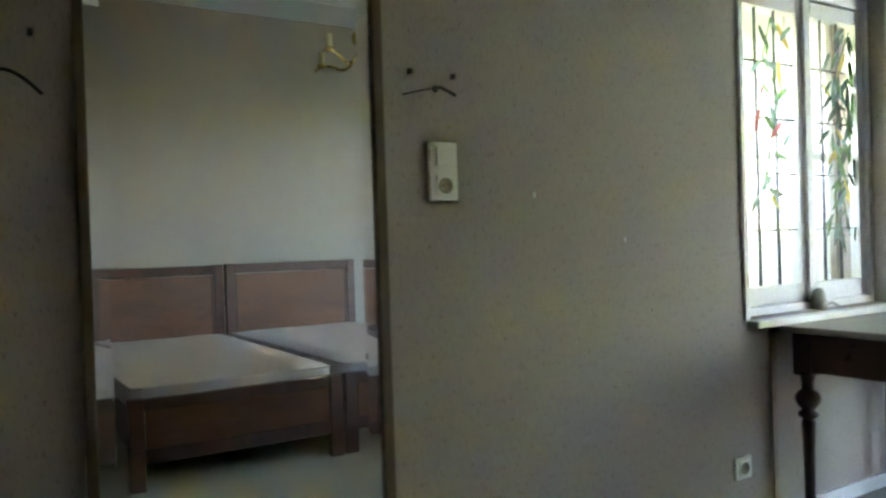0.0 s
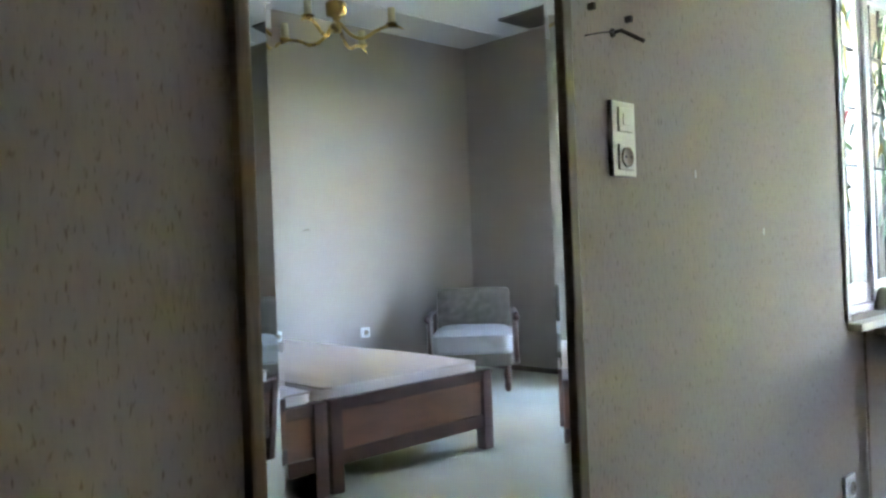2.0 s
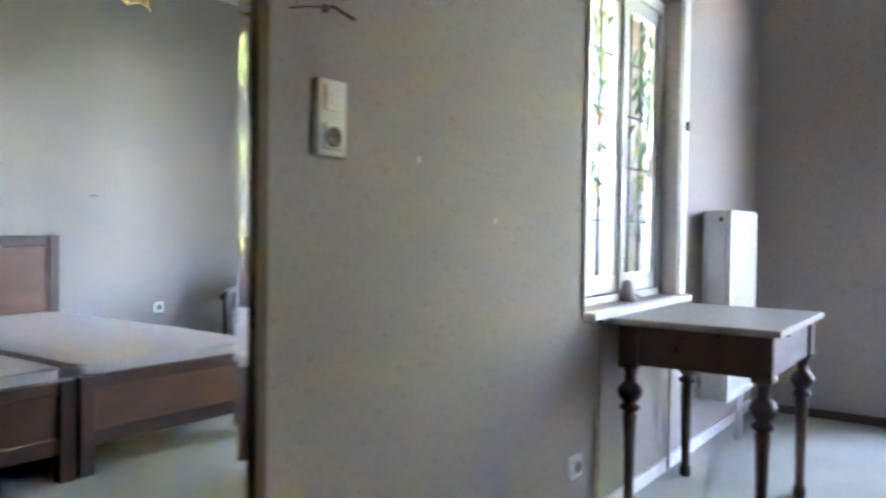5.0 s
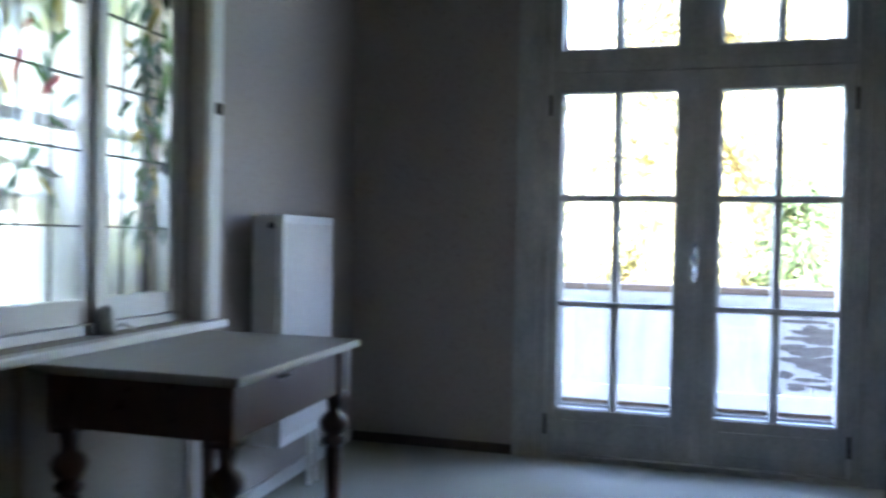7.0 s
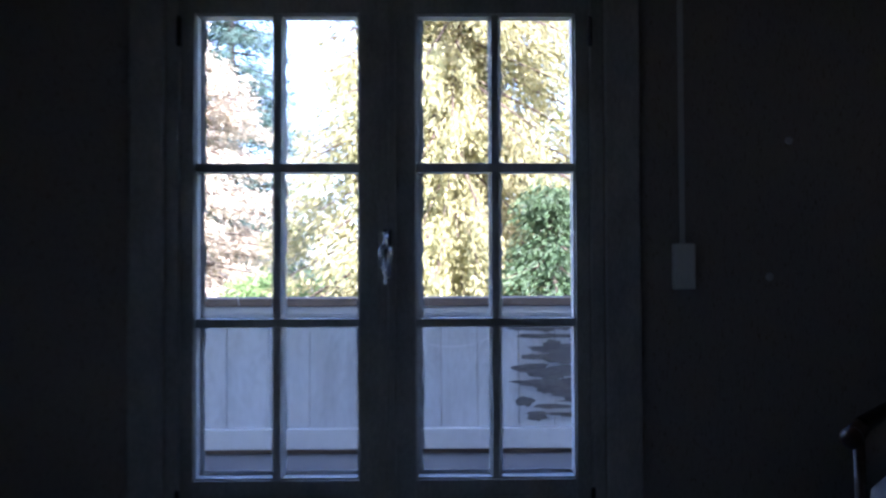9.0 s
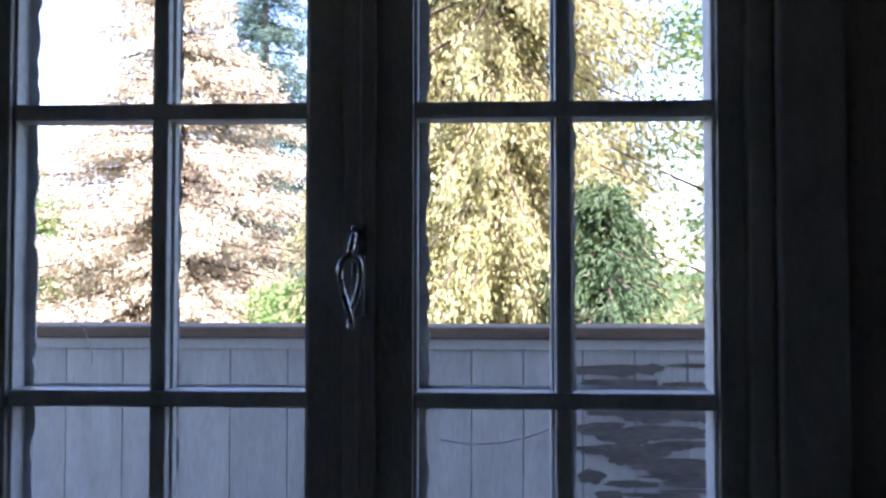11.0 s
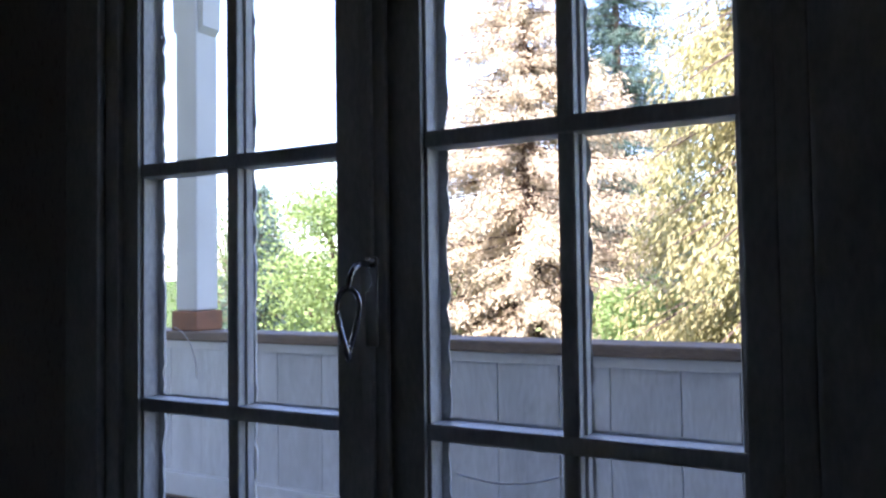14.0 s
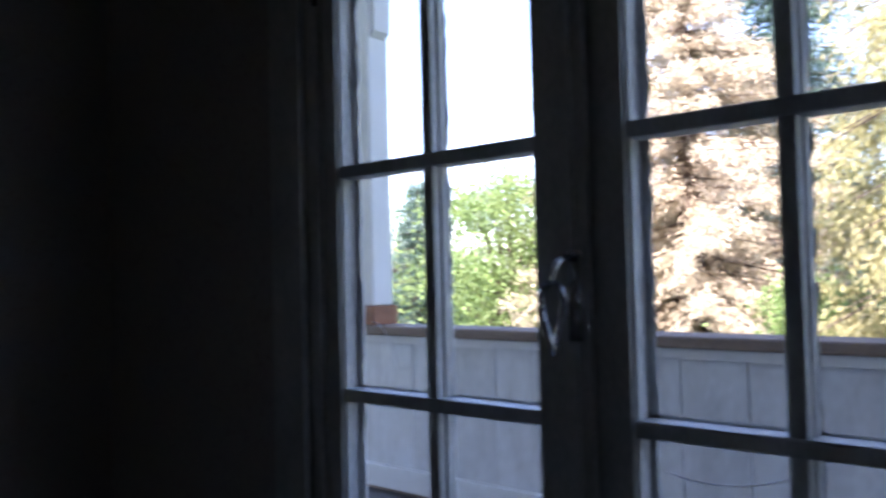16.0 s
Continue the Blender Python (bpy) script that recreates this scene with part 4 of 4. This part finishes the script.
# stray threads on the glass
for pts in (curve_points((3.70, -1.13, 0.92), (3.70, -1.19, 0.91), (3.70, -1.20, 0.81), 10),
            curve_points((3.70, -1.83, 0.68), (3.70, -1.93, 0.655), (3.70, -2.03, 0.70), 10)):
    th = part("thread", tube(pts, 0.0012, 5), M_THREAD)
    tagged(th, "stray white thread stuck to the door glass", "thread")


# ---- garden ----
ZG = -3.6
bm = bmesh.new()
bmesh.ops.create_grid(bm, x_segments=60, y_segments=60, size=400)
for v in bm.verts:
    far = max(0, v.co.x - 30)
    v.co.z = ZG + 0.012 * far
ground = part("ground", bm, M_GRASS)
tagged(ground, "sunlit green garden lawn", "ground", kind="structure")


def blades(name, sprays, material, parent):
    """One mesh of many small folded sprays, each given as root, direction, width."""
    n = len(sprays)
    root = np.array([s_[0] for s_ in sprays])
    d = np.array([s_[1] for s_ in sprays])
    w = np.array([s_[2] for s_ in sprays])[:, None]
    side = np.cross(d, np.random.RandomState(n).normal(size=(n, 3)))
    side /= np.linalg.norm(side, axis=1)[:, None] + 1e-9
    up = np.cross(side, d)
    up /= np.linalg.norm(up, axis=1)[:, None] + 1e-9
    mid = root + d * 0.45
    verts = np.stack([root, mid + side * w + up * w * 0.3, root + d, mid - side * w + up * w * 0.3], axis=1).reshape(-1, 3)
    idx = np.arange(n)[:, None] * 4
    faces = np.concatenate([idx + np.array([0, 1, 2]), idx + np.array([0, 2, 3])]).tolist()
    me = bpy.data.meshes.new(name)
    me.from_pydata(verts.tolist(), [], faces)
    me.materials.append(material)
    ob = new(name, me)
    ob.parent = parent
    return ob


def conifer(x, y, height, radius, material, seed, label, tiers=34, droop=0.5, density=1.0, hang=0.3, bare=0.08, size=1.0, taper=0.8, strand=0.0):
    rng = np.random.RandomState(seed)
    t = holder("conifer_tree", pose(x, y, ZG + 0.012 * max(0, x - 30)), label, "tree", "garden trees")
    part("trunk", tube([(0, 0, -0.2), (0.03, 0, height * 0.4), (0, 0.02, height * 0.98)], [radius * 0.07 + 0.06, radius * 0.045 + 0.03, 0.02], 10), M_BARK, t)
    sprays = []
    limbs = bmesh.new()
    for k in range(tiers):
        f = bare + (1 - bare) * (k + rng.rand() * 0.7) / tiers
        z = height * f
        reach = radius * (1 - f) ** taper + 0.12
        for _ in range(int(8 + 8 * (1 - f))):
            a = rng.rand() * 2 * math.pi
            ln = reach * (0.65 + 0.5 * rng.rand())
            steps = max(4, int(ln / 0.16))
            tip = None
            path = []
            for s_ in range(steps + 1):
                q = s_ / steps
                p = np.array([math.cos(a) * ln * q, math.sin(a) * ln * q, z - droop * ln * q ** 1.3 + 0.25 * droop * ln * q ** 4])
                path.append(p)
                if q < 0.12:
                    continue
                for _r in range(int(26 * density * (0.6 + 0.8 * rng.rand()))):
                    out = rng.normal(size=3) * 0.45 + np.array([math.cos(a), math.sin(a), 0]) * 0.55
                    out[2] = out[2] * 0.5 - hang * (0.6 + rng.rand())
                    out /= np.linalg.norm(out)
                    sz = (0.055 + 0.085 * rng.rand()) * size
                    sprays.append((p + rng.normal(size=3) * 0.08 * size - np.array([0, 0, strand * rng.rand() ** 1.5]), out * sz, 0.0135 * size * (0.7 + 0.7 * rng.rand())))
            if ln > 0.6:
                tube([path[0], path[len(path) // 2], path[-1]], [0.035, 0.022, 0.008], 4, limbs)
    part("limbs", limbs, M_BARK, t)
    blades("crown", sprays, material, t)
    return t


def broadleaf(x, y, height, radius, material, seed, label, clumps=90, leaves=300):
    rng = np.random.RandomState(seed)
    t = holder("broadleaf_tree", pose(x, y, ZG + 0.012 * max(0, x - 30)), label, "tree", "garden trees")
    limbs = tube([(0, 0, -0.2), (0.1, 0.05, height * 0.3), (0.05, 0, height * 0.62)], [radius * 0.09 + 0.05, radius * 0.06, 0.04], 10)
    sprays = []
    for _ in range(clumps):
        v = rng.normal(size=3)
        v /= np.linalg.norm(v)
        c = np.array([v[0] * radius, v[1] * radius, height * 0.62 + v[2] * height * 0.36]) * np.array([1, 1, 1]) * 1.0
        c[:2] *= 0.35 + 0.65 * rng.rand()
        tube([(0.05, 0, height * (0.25 + 0.25 * rng.rand())), tuple(c * np.array([0.55, 0.55, 0.9])), tuple(c)], [0.05, 0.03, 0.01], 4, limbs)
        r = radius * (0.16 + 0.16 * rng.rand())
        for _l in range(leaves):
            p = c + rng.normal(size=3) * r * np.array([0.8, 0.8, 0.45])
            out = rng.normal(size=3)
            out[2] -= 0.3
            out /= np.linalg.norm(out)
            sprays.append((p, out * (0.07 + 0.07 * rng.rand()), 0.03 + 0.02 * rng.rand()))
    part("trunk", limbs, M_BARK, t)
    blades("crown", sprays, material, t)
    return t


conifer(14.2, -2.2, 15.0, 3.7, L_YELLOW, 11, "large yellow-green weeping conifer in the garden", 50, 0.75, 1.9, 1.0, 0.04, 1.1, 0.45, 0.55)
conifer(19.5, 4.75, 13.0, 6.1, L_DEAD, 12, "tall dying spruce with brown-pink needles", 46, 0.20, 1.35, 0.55, 0.1, 1.15, 0.9, 0.15)
conifer(29.0, 5.3, 19.0, 5.0, L_BLUE, 13, "tall blue-green spruce behind the dying one", 40, 0.35, 0.7, 0.3, 0.05, 1.7, 0.8, 0.2)
conifer(11.6, -3.45, 5.8, 1.45, L_DARK, 14, "dark green conifer beside the balcony", 28, 0.5, 1.6, 0.6, 0.03, 1.0, 0.6, 0.2)
conifer(20.5, -9.5, 12.0, 4.0, L_YELLOW, 15, "yellow-green conifer further down the garden", 34, 0.6, 0.7, 0.8, 0.05, 1.5, 0.5, 0.3)
conifer(18.8, 12.3, 7.2, 2.2, L_BLUE, 16, "small dark blue-green spruce", 26, 0.35, 0.8, 0.3, 0.05, 1.4, 0.8, 0.2)
broadleaf(18.3, 8.9, 6.9, 2.7, L_LIME, 21, "sunlit lime-green broadleaf tree")
broadleaf(16.5, 1.3, 4.3, 1.6, L_LIME, 22, "low bright green shrub under the conifers", 45)
broadleaf(14.0, -7.0, 11.5, 3.0, L_LIME, 23, "bright green broadleaf tree beside the conifers", 90)
broadleaf(30.0, 24.0, 8.5, 4.5, L_MID, 24, "distant green broadleaf tree", 60, 200)
broadleaf(32.0, 15.0, 7.0, 4.5, L_MID, 25, "distant green broadleaf tree", 60, 200)
broadleaf(34.0, -14.0, 9.0, 5.0, L_MID, 26, "distant green broadleaf tree", 60, 200)
